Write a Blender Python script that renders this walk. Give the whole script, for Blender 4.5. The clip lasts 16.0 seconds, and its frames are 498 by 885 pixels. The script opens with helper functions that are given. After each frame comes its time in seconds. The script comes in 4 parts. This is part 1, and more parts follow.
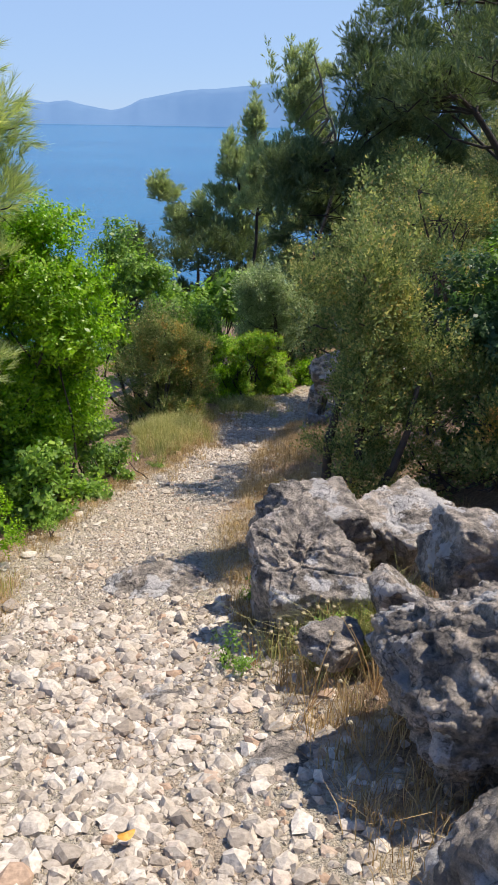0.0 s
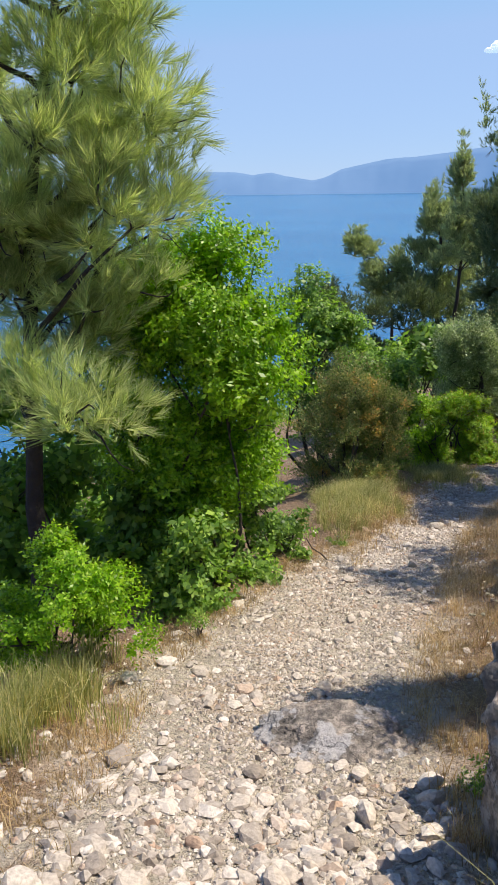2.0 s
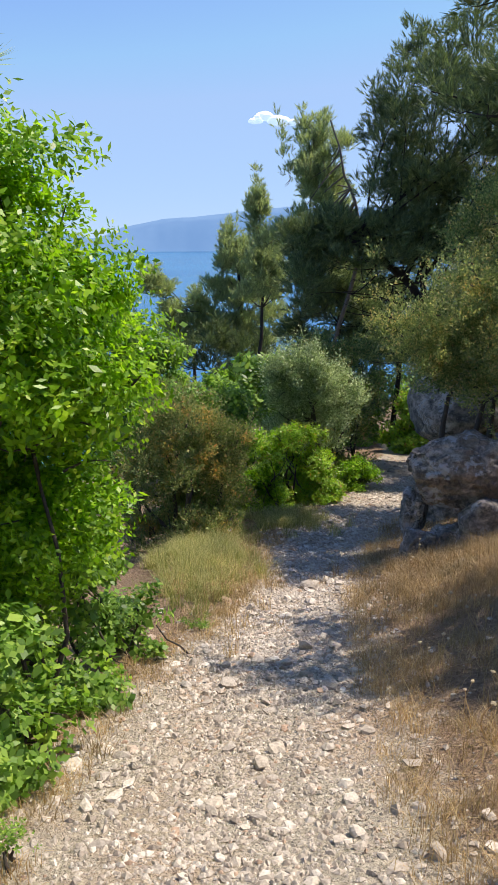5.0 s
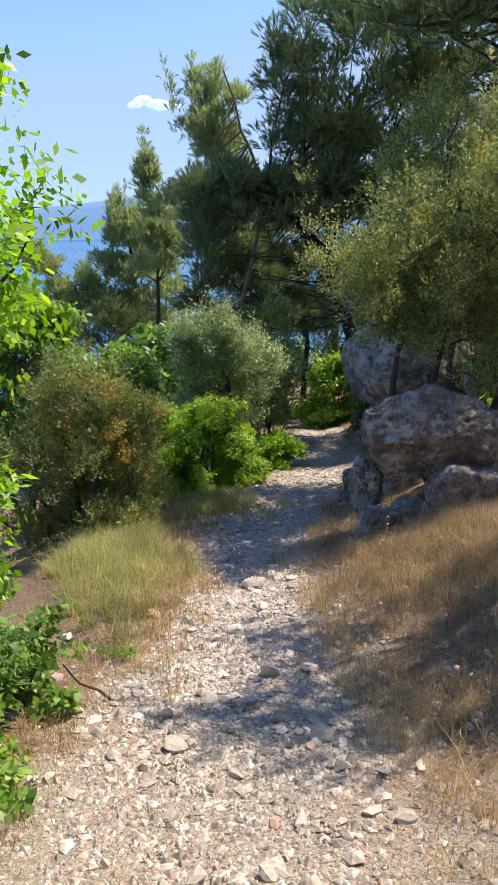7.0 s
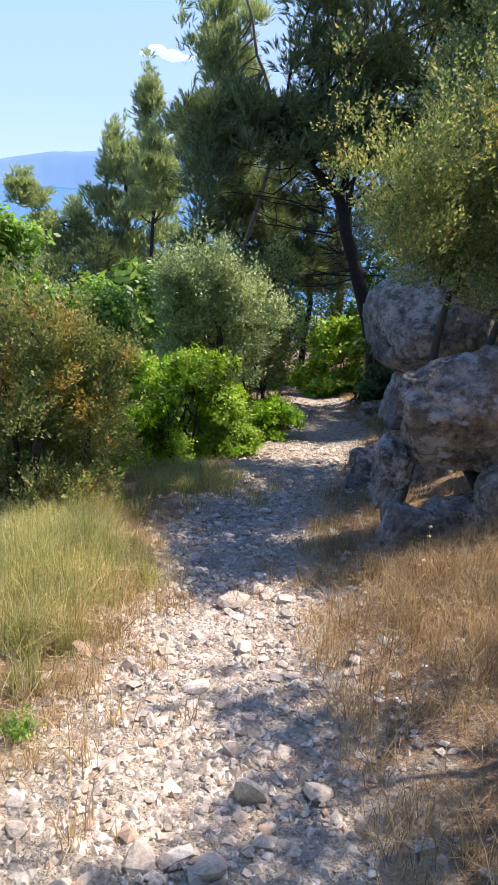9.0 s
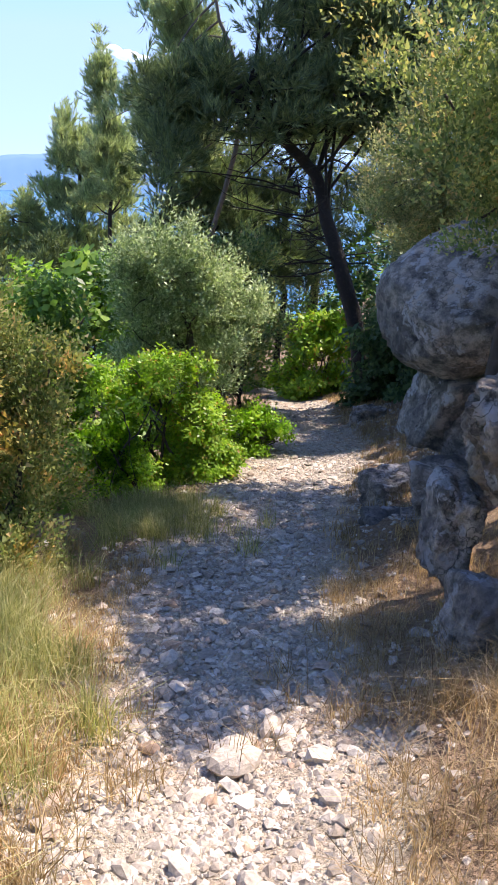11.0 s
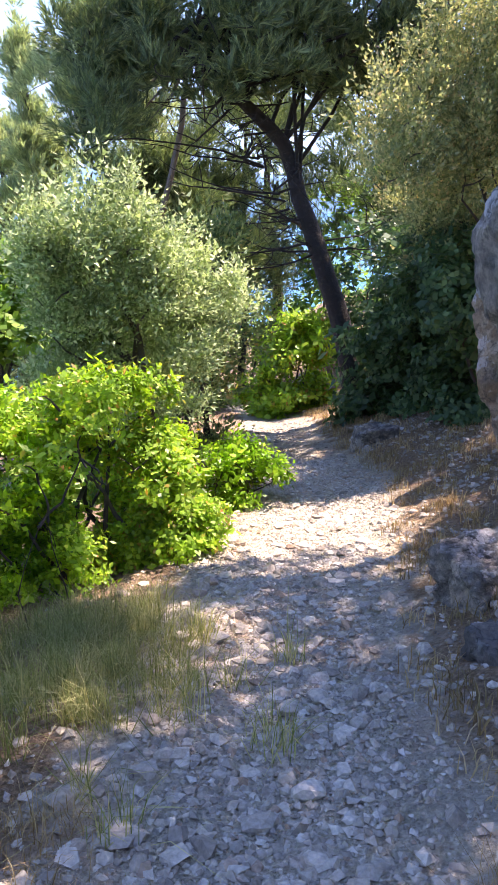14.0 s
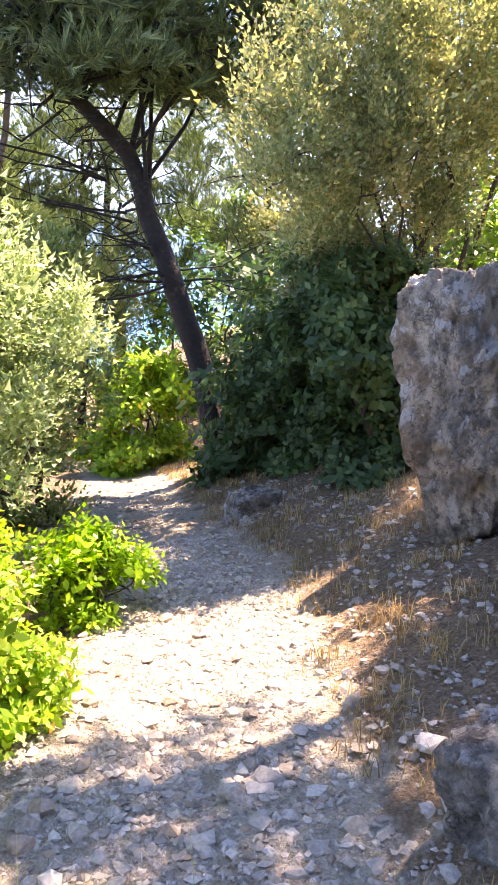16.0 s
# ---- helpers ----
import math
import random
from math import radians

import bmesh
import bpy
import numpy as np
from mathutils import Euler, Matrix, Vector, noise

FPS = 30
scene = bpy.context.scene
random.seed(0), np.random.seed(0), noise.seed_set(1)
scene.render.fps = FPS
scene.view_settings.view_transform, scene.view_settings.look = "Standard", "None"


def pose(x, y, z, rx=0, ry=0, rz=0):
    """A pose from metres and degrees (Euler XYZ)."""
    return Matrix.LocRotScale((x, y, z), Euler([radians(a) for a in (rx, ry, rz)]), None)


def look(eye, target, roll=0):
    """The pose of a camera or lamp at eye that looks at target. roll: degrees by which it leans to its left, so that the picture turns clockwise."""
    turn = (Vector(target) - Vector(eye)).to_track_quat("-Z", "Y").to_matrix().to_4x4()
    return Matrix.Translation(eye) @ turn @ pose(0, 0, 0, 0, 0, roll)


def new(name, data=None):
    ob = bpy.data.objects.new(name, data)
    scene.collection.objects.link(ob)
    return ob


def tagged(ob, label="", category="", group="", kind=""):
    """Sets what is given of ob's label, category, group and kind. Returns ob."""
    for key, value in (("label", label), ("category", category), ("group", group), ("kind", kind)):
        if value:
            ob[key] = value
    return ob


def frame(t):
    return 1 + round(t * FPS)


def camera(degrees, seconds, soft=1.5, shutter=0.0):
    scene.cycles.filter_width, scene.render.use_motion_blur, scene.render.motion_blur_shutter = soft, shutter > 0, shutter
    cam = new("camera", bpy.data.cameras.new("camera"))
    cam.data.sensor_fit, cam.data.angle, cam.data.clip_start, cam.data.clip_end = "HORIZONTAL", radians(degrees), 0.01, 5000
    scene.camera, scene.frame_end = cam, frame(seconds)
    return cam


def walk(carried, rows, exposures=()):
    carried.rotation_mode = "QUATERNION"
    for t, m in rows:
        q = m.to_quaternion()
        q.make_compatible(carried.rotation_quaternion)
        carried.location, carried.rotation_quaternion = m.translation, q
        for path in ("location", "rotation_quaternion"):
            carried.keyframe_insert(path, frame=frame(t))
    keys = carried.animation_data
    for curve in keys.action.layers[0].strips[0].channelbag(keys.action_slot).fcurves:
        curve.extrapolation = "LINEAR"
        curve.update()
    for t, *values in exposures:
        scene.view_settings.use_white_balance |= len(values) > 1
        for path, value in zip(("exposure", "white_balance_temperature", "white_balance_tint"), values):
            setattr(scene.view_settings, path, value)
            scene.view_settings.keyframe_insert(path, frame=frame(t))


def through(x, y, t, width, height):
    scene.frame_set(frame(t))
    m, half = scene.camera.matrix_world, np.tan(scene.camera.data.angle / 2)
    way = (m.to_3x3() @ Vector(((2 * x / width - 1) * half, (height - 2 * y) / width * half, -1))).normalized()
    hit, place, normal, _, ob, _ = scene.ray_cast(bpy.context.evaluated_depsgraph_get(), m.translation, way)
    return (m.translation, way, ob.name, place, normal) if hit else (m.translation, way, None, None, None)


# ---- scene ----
# the camera and its walk
cam = camera(35.2, 16.0, soft=1.0)
METRES, EYE, TILT, LEAN, TURN = 14.5, 1.55, -22.3, -0.9, 0.0
ROWS = [
    (0.0, 0.0, 0.0, 0.0, 0.0, 0.0, -0.0),
    (0.5, -0.0036, 0.0263, -0.0005, 2.45, 3.48, -1.42),
    (1.0, -0.0053, 0.0595, -0.0009, 5.59, 5.33, -2.55),
    (1.5, -0.0084, 0.0901, 0.0038, 8.83, 3.4, -3.36),
    (2.0, -0.016, 0.1187, 0.0097, 13.17, 4.0, -3.66),
    (2.5, -0.0244, 0.1401, 0.0133, 11.54, 6.72, -3.17),
    (3.0, -0.0314, 0.1684, 0.0134, 8.1, 8.11, -3.12),
    (3.5, -0.0418, 0.2015, 0.0068, 4.97, 7.23, -1.26),
    (4.0, -0.0494, 0.2289, 0.0101, 3.6, 7.18, 0.36),
    (4.5, -0.0614, 0.2576, 0.0128, 0.86, 7.87, 1.09),
    (5.0, -0.0663, 0.2834, 0.0167, -1.21, 8.18, 1.65),
    (7.5, -0.0771, 0.4259, 0.0235, -10.28, 5.75, 5.17),
    (8.0, -0.0724, 0.4555, 0.0263, -11.87, 4.57, 3.81),
    (8.5, -0.0659, 0.4922, 0.0309, -11.34, 4.48, 2.88),
    (9.0, -0.0582, 0.5255, 0.0366, -9.48, 4.14, 1.48),
    (11.5, -0.0431, 0.6773, 0.0676, -12.29, 4.04, 3.45),
    (12.0, -0.0377, 0.7079, 0.0746, -11.45, 4.7, 1.17),
    (12.5, -0.0267, 0.7408, 0.08, -8.91, 5.31, 1.7),
    (13.0, -0.0237, 0.7741, 0.0842, -8.56, 5.33, 3.75),
    (13.5, -0.0182, 0.8055, 0.0913, -10.52, 4.79, 5.69),
    (14.0, -0.0181, 0.8381, 0.0955, -14.51, 4.69, 7.07),
    (14.5, -0.0113, 0.8728, 0.1021, -18.84, 4.06, 7.86),
    (15.0, -0.0073, 0.9048, 0.1095, -24.22, 3.38, 8.13),
    (15.5, 0.0042, 0.9328, 0.1166, -27.28, 4.76, 8.71),
    (16.0, 0.0146, 0.9665, 0.1244, -26.03, 6.32, 9.46),
]
EXPOSURES = [(0.0, 0.86, 6850, 13), (5.0, 0.96, 6850, 14), (9.0, 1.38, 6750, 20), (11.5, 1.64, 6650, 22), (12.5, 1.85, 6550, 24), (14.0, 2.42, 7100, 28), (15.0, 2.84, 7850, 29), (16.0, 3.0, 8200, 30)]
walk(cam, [(t, pose(0, 0, EYE, TILT, LEAN, TURN) @ pose(METRES * x, METRES * y, METRES * z, 90 + pitch, roll, yaw))
           for t, x, y, z, yaw, pitch, roll in ROWS], EXPOSURES)

# ---- world, sun ----
SUN_AZ, SUN_EL = 66.0, 60.0  # degrees from +y towards +x; height
world = bpy.data.worlds.new("sky")
scene.world = world
world.use_nodes = True
wn = world.node_tree
sky = wn.nodes.new("ShaderNodeTexSky")
sky.sky_type, sky.sun_disc = "NISHITA", False
sky.sun_elevation, sky.sun_rotation = radians(SUN_EL), radians(SUN_AZ)
sky.altitude, sky.air_density, sky.dust_density, sky.ozone_density = 2000, 1.0, 0.1, 3.5
clear = wn.nodes.new("ShaderNodeMix")
clear.data_type, clear.blend_type = "RGBA", "MULTIPLY"
clear.inputs[0].default_value, clear.inputs[7].default_value = 1.0, (0.86, 0.95, 1.12, 1)
wn.links.new(sky.outputs[0], clear.inputs[6])
haze = wn.nodes.new("ShaderNodeMix")  # the pale band over the horizon is no brighter than this
haze.data_type, haze.blend_type = "RGBA", "DARKEN"
haze.inputs[0].default_value, haze.inputs[7].default_value = 0.85, (1.9, 2.95, 4.7, 1)
wn.links.new(clear.outputs[2], haze.inputs[6])
wn.links.new(haze.outputs[2], wn.nodes["Background"].inputs[0])
wn.nodes["Background"].inputs[1].default_value = 0.104
sun = new("sun", bpy.data.lights.new("sun", "SUN"))
sun.data.energy, sun.data.angle, sun.data.color = 3.2, radians(0.55), (1.0, 0.93, 0.82)
a, e = radians(SUN_AZ), radians(SUN_EL)
sun.matrix_world = look((60 * math.sin(a) * math.cos(e), 60 * math.cos(a) * math.cos(e), 60 * math.sin(e)), (0, 0, 0))


# ---- materials ----
def shader(name, rough=0.8):
    m = bpy.data.materials.new(name)
    m.use_nodes = True
    b = m.node_tree.nodes["Principled BSDF"]
    b.inputs["Roughness"].default_value = rough
    return m, m.node_tree, b


def noise_node(t, scale, detail=4, kind="ShaderNodeTexNoise", rough=0.55):
    n = t.nodes.new(kind)
    n.inputs["Scale"].default_value = scale
    if "Detail" in n.inputs:
        n.inputs["Detail"].default_value = detail
    if "Roughness" in n.inputs:
        n.inputs["Roughness"].default_value = rough
    co = t.nodes.new("ShaderNodeNewGeometry")
    t.links.new(co.outputs["Position"], n.inputs["Vector"])
    return n


def ramp(t, source, stops):
    r = t.nodes.new("ShaderNodeValToRGB")
    els = r.color_ramp.elements
    while len(els) < len(stops):
        els.new(0.5)
    for el, (p, c) in zip(els, stops):
        el.position, el.color = p, (*c, 1)
    t.links.new(source, r.inputs[0])
    return r.outputs[0]


def mix(t, fac, c1, c2, blend="MIX"):
    n = t.nodes.new("ShaderNodeMix")
    n.data_type, n.blend_type = "RGBA", blend
    for sock, v in ((n.inputs[0], fac), (n.inputs[6], c1), (n.inputs[7], c2)):
        if isinstance(v, (int, float)):
            sock.default_value = v
        elif isinstance(v, tuple):
            sock.default_value = (*v, 1)
        else:
            t.links.new(v, sock)
    return n.outputs[2]


def bump(t, b, height, strength, distance=0.02, under=None):
    n = t.nodes.new("ShaderNodeBump")
    n.inputs["Strength"].default_value, n.inputs["Distance"].default_value = strength, distance
    t.links.new(height, n.inputs["Height"])
    if under:
        t.links.new(under, n.inputs["Normal"])
    t.links.new(n.outputs[0], b.inputs["Normal"])
    return n.outputs[0]


def leaf_material(name, stops, glow, gloss=0.45, through=0.42, sere=(1.15, 1.1, 0.95)):
    """Leaves: colours vary from leaf to leaf and from branch to branch, light shines through them."""
    m, t, b = shader(name, gloss)
    geo = t.nodes.new("ShaderNodeNewGeometry")
    base = ramp(t, geo.outputs["Random Per Island"], stops)
    patch = noise_node(t, 2.3, 3)
    tint = ramp(t, patch.outputs[0], [(0.3, (0.62, 0.66, 0.6)), (0.55, (1.1, 1.08, 0.98)), (0.68, sere)])
    col = mix(t, 1.0, base, tint, "MULTIPLY")
    t.links.new(col, b.inputs["Base Color"])
    b.inputs["Specular IOR Level"].default_value = 0.35
    tr = t.nodes.new("ShaderNodeBsdfTranslucent")
    t.links.new(mix(t, 1.0, col, glow, "MULTIPLY"), tr.inputs[0])
    ms = t.nodes.new("ShaderNodeMixShader")
    ms.inputs[0].default_value = through
    out = t.nodes["Material Output"]
    t.links.new(b.outputs[0], ms.inputs[1]), t.links.new(tr.outputs[0], ms.inputs[2]), t.links.new(ms.outputs[0], out.inputs[0])
    return m


LEAF_BRIGHT = leaf_material("mastic_leaf", [(0.0, (0.095, 0.200, 0.012)), (0.5, (0.190, 0.360, 0.020)), (0.9, (0.310, 0.495, 0.034)), (1.0, (0.440, 0.550, 0.080))], (1.6, 1.75, 0.75), 0.4, 0.46)
# yellower mastic leaf, brightened so the sunlit look is in the colour
LEAF_YELLOW = leaf_material("sunlit_mastic_leaf", [(0.0, (0.140, 0.250, 0.023)), (0.6, (0.265, 0.452, 0.040)), (0.93, (0.390, 0.515, 0.062)), (1.0, (0.437, 0.187, 0.062))], (1.7, 1.75, 0.8), 0.45, 0.37)
LEAF_DARK = leaf_material("oak_leaf", [(0.0, (0.094, 0.183, 0.041)), (0.6, (0.172, 0.310, 0.056)), (1.0, (0.361, 0.511, 0.114))], (1.6, 1.7, 0.9))
# dark green leaf colour that also holds the shade of bank and thickets
LEAF_DEEP_SHADED = leaf_material("shaded_deep_green_leaf", [(0.0, (0.035, 0.085, 0.035)), (0.6, (0.075, 0.15, 0.06)), (1.0, (0.14, 0.22, 0.09))], (1.3, 1.5, 1.0), 0.45, 0.3)
LEAF_OLIVE = leaf_material("olive_leaf", [(0.0, (0.179, 0.250, 0.107)), (0.6, (0.356, 0.446, 0.233)), (1.0, (0.642, 0.713, 0.482))], (1.3, 1.35, 1.0), 0.55, 0.38)
NEEDLE = leaf_material("pine_needle", [(0.0, (0.175, 0.235, 0.130)), (0.6, (0.365, 0.450, 0.250)), (1.0, (0.610, 0.690, 0.440))], (1.4, 1.4, 0.9), 0.6)
NEEDLE_GOLD = leaf_material("golden_pine_needle", [(0.0, (0.225, 0.295, 0.120)), (0.6, (0.455, 0.550, 0.240)), (1.0, (0.690, 0.730, 0.410))], (1.35, 1.4, 0.85), 0.6, 0.46)
# darker copy of the pine needles, with the shade put into the colour
NEEDLE_SHADED = leaf_material("shaded_pine_needle", [(0.0, (0.079, 0.119, 0.066)), (0.6, (0.158, 0.218, 0.106)), (1.0, (0.290, 0.356, 0.172))], (1.3, 1.4, 0.9), 0.6, 0.25)
SCALE = leaf_material("juniper_scale", [(0.0, (0.115, 0.180, 0.070)), (0.55, (0.250, 0.335, 0.125)), (0.88, (0.440, 0.490, 0.210)), (1.0, (0.530, 0.390, 0.190))], (1.35, 1.25, 0.9), 0.7, 0.4, (1.45, 1.1, 0.85))
# more golden juniper leaf, also lightened to hold sunlight in its colour
SCALE_GOLD = leaf_material("sunlit_golden_juniper_scale", [(0.0, (0.17, 0.22, 0.115)), (0.55, (0.34, 0.40, 0.205)), (0.88, (0.53, 0.55, 0.30)), (1.0, (0.57, 0.46, 0.27))], (1.3, 1.2, 0.85), 0.7, 0.38, (1.3, 1.1, 0.9))
SCALE_BROWN = leaf_material("browned_juniper_scale", [(0.0, (0.122, 0.180, 0.060)), (0.6, (0.245, 0.324, 0.112)), (0.85, (0.367, 0.396, 0.170)), (1.0, (0.490, 0.360, 0.188))], (1.3, 1.2, 0.9), 0.75, 0.35, (1.9, 1.15, 0.75))
GRASS_GREEN = leaf_material("green_grass", [(0.0, (0.188, 0.228, 0.067)), (0.5, (0.403, 0.417, 0.175)), (1.0, (0.720, 0.645, 0.376))], (1.2, 1.2, 0.8), 0.6)
GRASS_DRY = leaf_material("dry_grass", [(0.0, (0.3, 0.2, 0.1)), (0.5, (0.54, 0.4, 0.22)), (1.0, (0.72, 0.6, 0.4))], (1.1, 1.0, 0.8), 0.65)
GRASS_BROWN = leaf_material("brown_grass", [(0.0, (0.19, 0.135, 0.08)), (0.5, (0.37, 0.28, 0.17)), (1.0, (0.58, 0.48, 0.33))], (1.1, 1.0, 0.8), 0.65)
SEED = leaf_material("seed_head", [(0.0, (0.4, 0.32, 0.22)), (1.0, (0.66, 0.58, 0.46))], (1.0, 1.0, 0.9), 0.8)


def bark_material(name, dark, light):
    m, t, b = shader(name, 0.9)
    n = noise_node(t, 22, 6)
    v = noise_node(t, 9, kind="ShaderNodeTexVoronoi")
    t.links.new(mix(t, v.outputs[0], ramp(t, n.outputs[0], [(0.35, dark), (0.7, light)]), dark), b.inputs["Base Color"])
    bump(t, b, n.outputs[0], 0.9, 0.03)
    return m


BARK = bark_material("pine_bark", (0.035, 0.028, 0.024), (0.13, 0.1, 0.08))
PALE_WOOD = bark_material("weathered_pale_wood", (0.16, 0.14, 0.12), (0.42, 0.38, 0.33))
TWIG = bark_material("grey_twig", (0.07, 0.055, 0.045), (0.2, 0.165, 0.135))


def rock_material(name, stain=0.62):
    m, t, b = shader(name, 0.88)
    big, fine = noise_node(t, 1.7, 5), noise_node(t, 8, 12, rough=0.74)
    col = ramp(t, fine.outputs[0], [(0.36, (0.097, 0.085, 0.075)), (0.48, (0.322, 0.283, 0.237)), (0.6, (0.677, 0.580, 0.481))])
    col = mix(t, ramp(t, noise_node(t, 2.1, 4).outputs[0], [(stain, (0, 0, 0)), (stain + 0.12, (0.55, 0.55, 0.55))]), col, (0.3, 0.19, 0.095))
    lichen = noise_node(t, 4.6, 10, rough=0.62)
    col = mix(t, ramp(t, lichen.outputs[0], [(0.55, (0, 0, 0)), (0.58, (0.9, 0.9, 0.9))]), col, (0.62, 0.6, 0.58))
    col = mix(t, ramp(t, big.outputs[0], [(0.38, (0.6, 0.6, 0.6)), (0.52, (0, 0, 0))]), col, (0.1, 0.098, 0.098))
    col = mix(t, ramp(t, noise_node(t, 13, 8, rough=0.7).outputs[0], [(0.38, (0.6, 0.6, 0.6)), (0.47, (0, 0, 0))]), col, (0.075, 0.072, 0.07))
    crack = noise_node(t, 1.6, kind="ShaderNodeTexVoronoi")
    crack.feature = "DISTANCE_TO_EDGE"
    warp = t.nodes.new("ShaderNodeVectorMath")
    warp.operation = "MULTIPLY_ADD"
    t.links.new(noise_node(t, 4, 4).outputs[1], warp.inputs[0])
    warp.inputs[1].default_value = (0.9, 0.9, 0.9)
    pos = t.nodes.new("ShaderNodeNewGeometry")
    t.links.new(pos.outputs["Position"], warp.inputs[2])
    t.links.new(warp.outputs[0], crack.inputs["Vector"])
    line = ramp(t, crack.outputs["Distance"], [(0.0, (0.25, 0.25, 0.25)), (0.012, (1, 1, 1))])
    t.links.new(mix(t, line, (0.05, 0.048, 0.046), col), b.inputs["Base Color"])
    first = bump(t, b, line, 0.7, 0.02)
    pits = bump(t, b, fine.outputs[0], 1.0, 0.07, first)
    bump(t, b, noise_node(t, 55, 6).outputs[0], 0.8, 0.012, pits)
    return m


ROCK, OCHRE = rock_material("limestone"), rock_material("ochre_limestone", 0.47)


def stone_material():
    m, t, b = shader("pale_stone", 0.85)
    info, geo = t.nodes.new("ShaderNodeObjectInfo"), t.nodes.new("ShaderNodeNewGeometry")
    add = t.nodes.new("ShaderNodeMath")
    add.operation = "ADD"
    t.links.new(info.outputs["Random"], add.inputs[0]), t.links.new(geo.outputs["Random Per Island"], add.inputs[1])
    wrap = t.nodes.new("ShaderNodeMath")
    wrap.operation = "FRACT"
    t.links.new(add.outputs[0], wrap.inputs[0])
    base = ramp(t, wrap.outputs[0], [(0.0, (0.305, 0.255, 0.200)), (0.3, (0.470, 0.415, 0.345)), (0.6, (0.550, 0.475, 0.380)), (0.9, (0.700, 0.640, 0.550)), (0.985, (0.456, 0.320, 0.220))])
    fine = noise_node(t, 60, 5)
    t.links.new(mix(t, 1.0, base, ramp(t, fine.outputs[0], [(0.3, (0.68, 0.67, 0.66)), (0.65, (1.1, 1.1, 1.1))]), "MULTIPLY"), b.inputs["Base Color"])
    bump(t, b, fine.outputs[0], 0.6, 0.008)
    return m


STONE = stone_material()


def ground_material():
    """Stony earth: gravel and pale dust on the track, darker litter and straw beside it."""
    m, t, b = shader("stony_earth", 0.95)
    at = t.nodes.new("ShaderNodeAttribute")
    at.attribute_name = "track"
    dust = ramp(t, noise_node(t, 26, 8, rough=0.7).outputs[0], [(0.36, (0.265, 0.183, 0.115)), (0.5, (0.515, 0.373, 0.252)), (0.64, (0.686, 0.556, 0.425))])
    grit = noise_node(t, 42, kind="ShaderNodeTexVoronoi")
    dust = mix(t, 0.45, dust, ramp(t, grit.outputs["Color"], [(0.2, (0.293, 0.212, 0.148)), (0.8, (0.720, 0.708, 0.578))]))
    red = ramp(t, noise_node(t, 1.1, 4).outputs[0], [(0.5, (0, 0, 0)), (0.66, (0.5, 0.5, 0.5))])
    dust = mix(t, red, dust, (0.54, 0.33, 0.2))
    litter = ramp(t, noise_node(t, 34, 8, rough=0.7).outputs[0], [(0.3, (0.150, 0.100, 0.060)), (0.55, (0.390, 0.262, 0.158)), (0.75, (0.590, 0.455, 0.305))])
    edge = t.nodes.new("ShaderNodeMath")
    edge.operation = "MULTIPLY_ADD"
    t.links.new(noise_node(t, 5, 5).outputs[0], edge.inputs[0])
    edge.inputs[1].default_value = 1.2
    t.links.new(at.outputs["Fac"], edge.inputs[2])
    f = ramp(t, edge.outputs[0], [(0.75, (0, 0, 0)), (1.2, (1, 1, 1))])
    t.links.new(mix(t, f, litter, dust), b.inputs["Base Color"])
    first = bump(t, b, grit.outputs["Distance"], 1.0, 0.035)
    bump(t, b, noise_node(t, 70, 6).outputs[0], 0.7, 0.02, first)
    return m


GROUND = ground_material()

SEA, t_, b_ = shader("sea_water", 0.22)
b_.inputs["Base Color"].default_value = (0.012, 0.085, 0.3, 1)
b_.inputs["Specular IOR Level"].default_value = 0.25
t_.links.new(ramp(t_, noise_node(t_, 0.006, 4).outputs[0], [(0.35, (0.016, 0.125, 0.27)), (0.65, (0.026, 0.165, 0.32))]), b_.inputs["Base Color"])
bump(t_, b_, noise_node(t_, 0.35, 6).outputs[0], 0.6, 1.5)

# the distance haze is put into the land as a blue glow
RIDGE, t_, b_ = shader("far_land_haze_glow", 1.0)
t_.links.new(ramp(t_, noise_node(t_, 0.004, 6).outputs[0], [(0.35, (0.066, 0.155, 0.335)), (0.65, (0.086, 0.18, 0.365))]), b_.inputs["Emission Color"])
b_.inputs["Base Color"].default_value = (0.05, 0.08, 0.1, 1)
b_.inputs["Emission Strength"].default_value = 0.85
# a faint blue glow brightens the cloud in place of scattered light
CLOUD, t_, b_ = shader("cloud_vapour_glow", 1.0)
b_.inputs["Base Color"].default_value = (0.9, 0.9, 0.9, 1)
b_.inputs["Emission Color"].default_value = (0.62, 0.72, 0.88, 1)
b_.inputs["Emission Strength"].default_value = 0.4


# ---- ground ----
rng = np.random.default_rng(7)
PATH_Z = [(-60, 14), (-6, 1.3), (0, .05), (.8, -.25), (2, -.62), (3.1, -1.05), (3.9, -1.32), (4.8, -1.62), (6.7, -2.15), (7.8, -2.45), (9.4, -2.8),
          (11.7, -3.22), (13.15, -3.5), (14.8, -3.83), (16.5, -4.1), (21, -4.75), (27, -5.8), (40, -8), (160, -34), (4000, -60)]
PATH_X = [(-30, 2.0), (0, -.1), (2, -.4), (4, -.75), (5.7, -1.05), (7, -.95), (8.4, -.8), (9.8, -.5), (12.5, .05), (14.2, .5), (16, 1.25), (17.6, 2.05),
          (18.6, 2.55), (21, 2.9), (25.5, 4.2), (29, 4.6), (40, 3.0), (4000, 3.0)]
PATH_W = [(-10, .9), (4, .85), (8, .8), (10.5, .55), (12.5, .65), (16, .7), (18.5, .62), (21, .6), (25.5, .5), (4000, .5)]


def along(table, y):
    return np.interp(y, [p[0] for p in table], [p[1] for p in table])


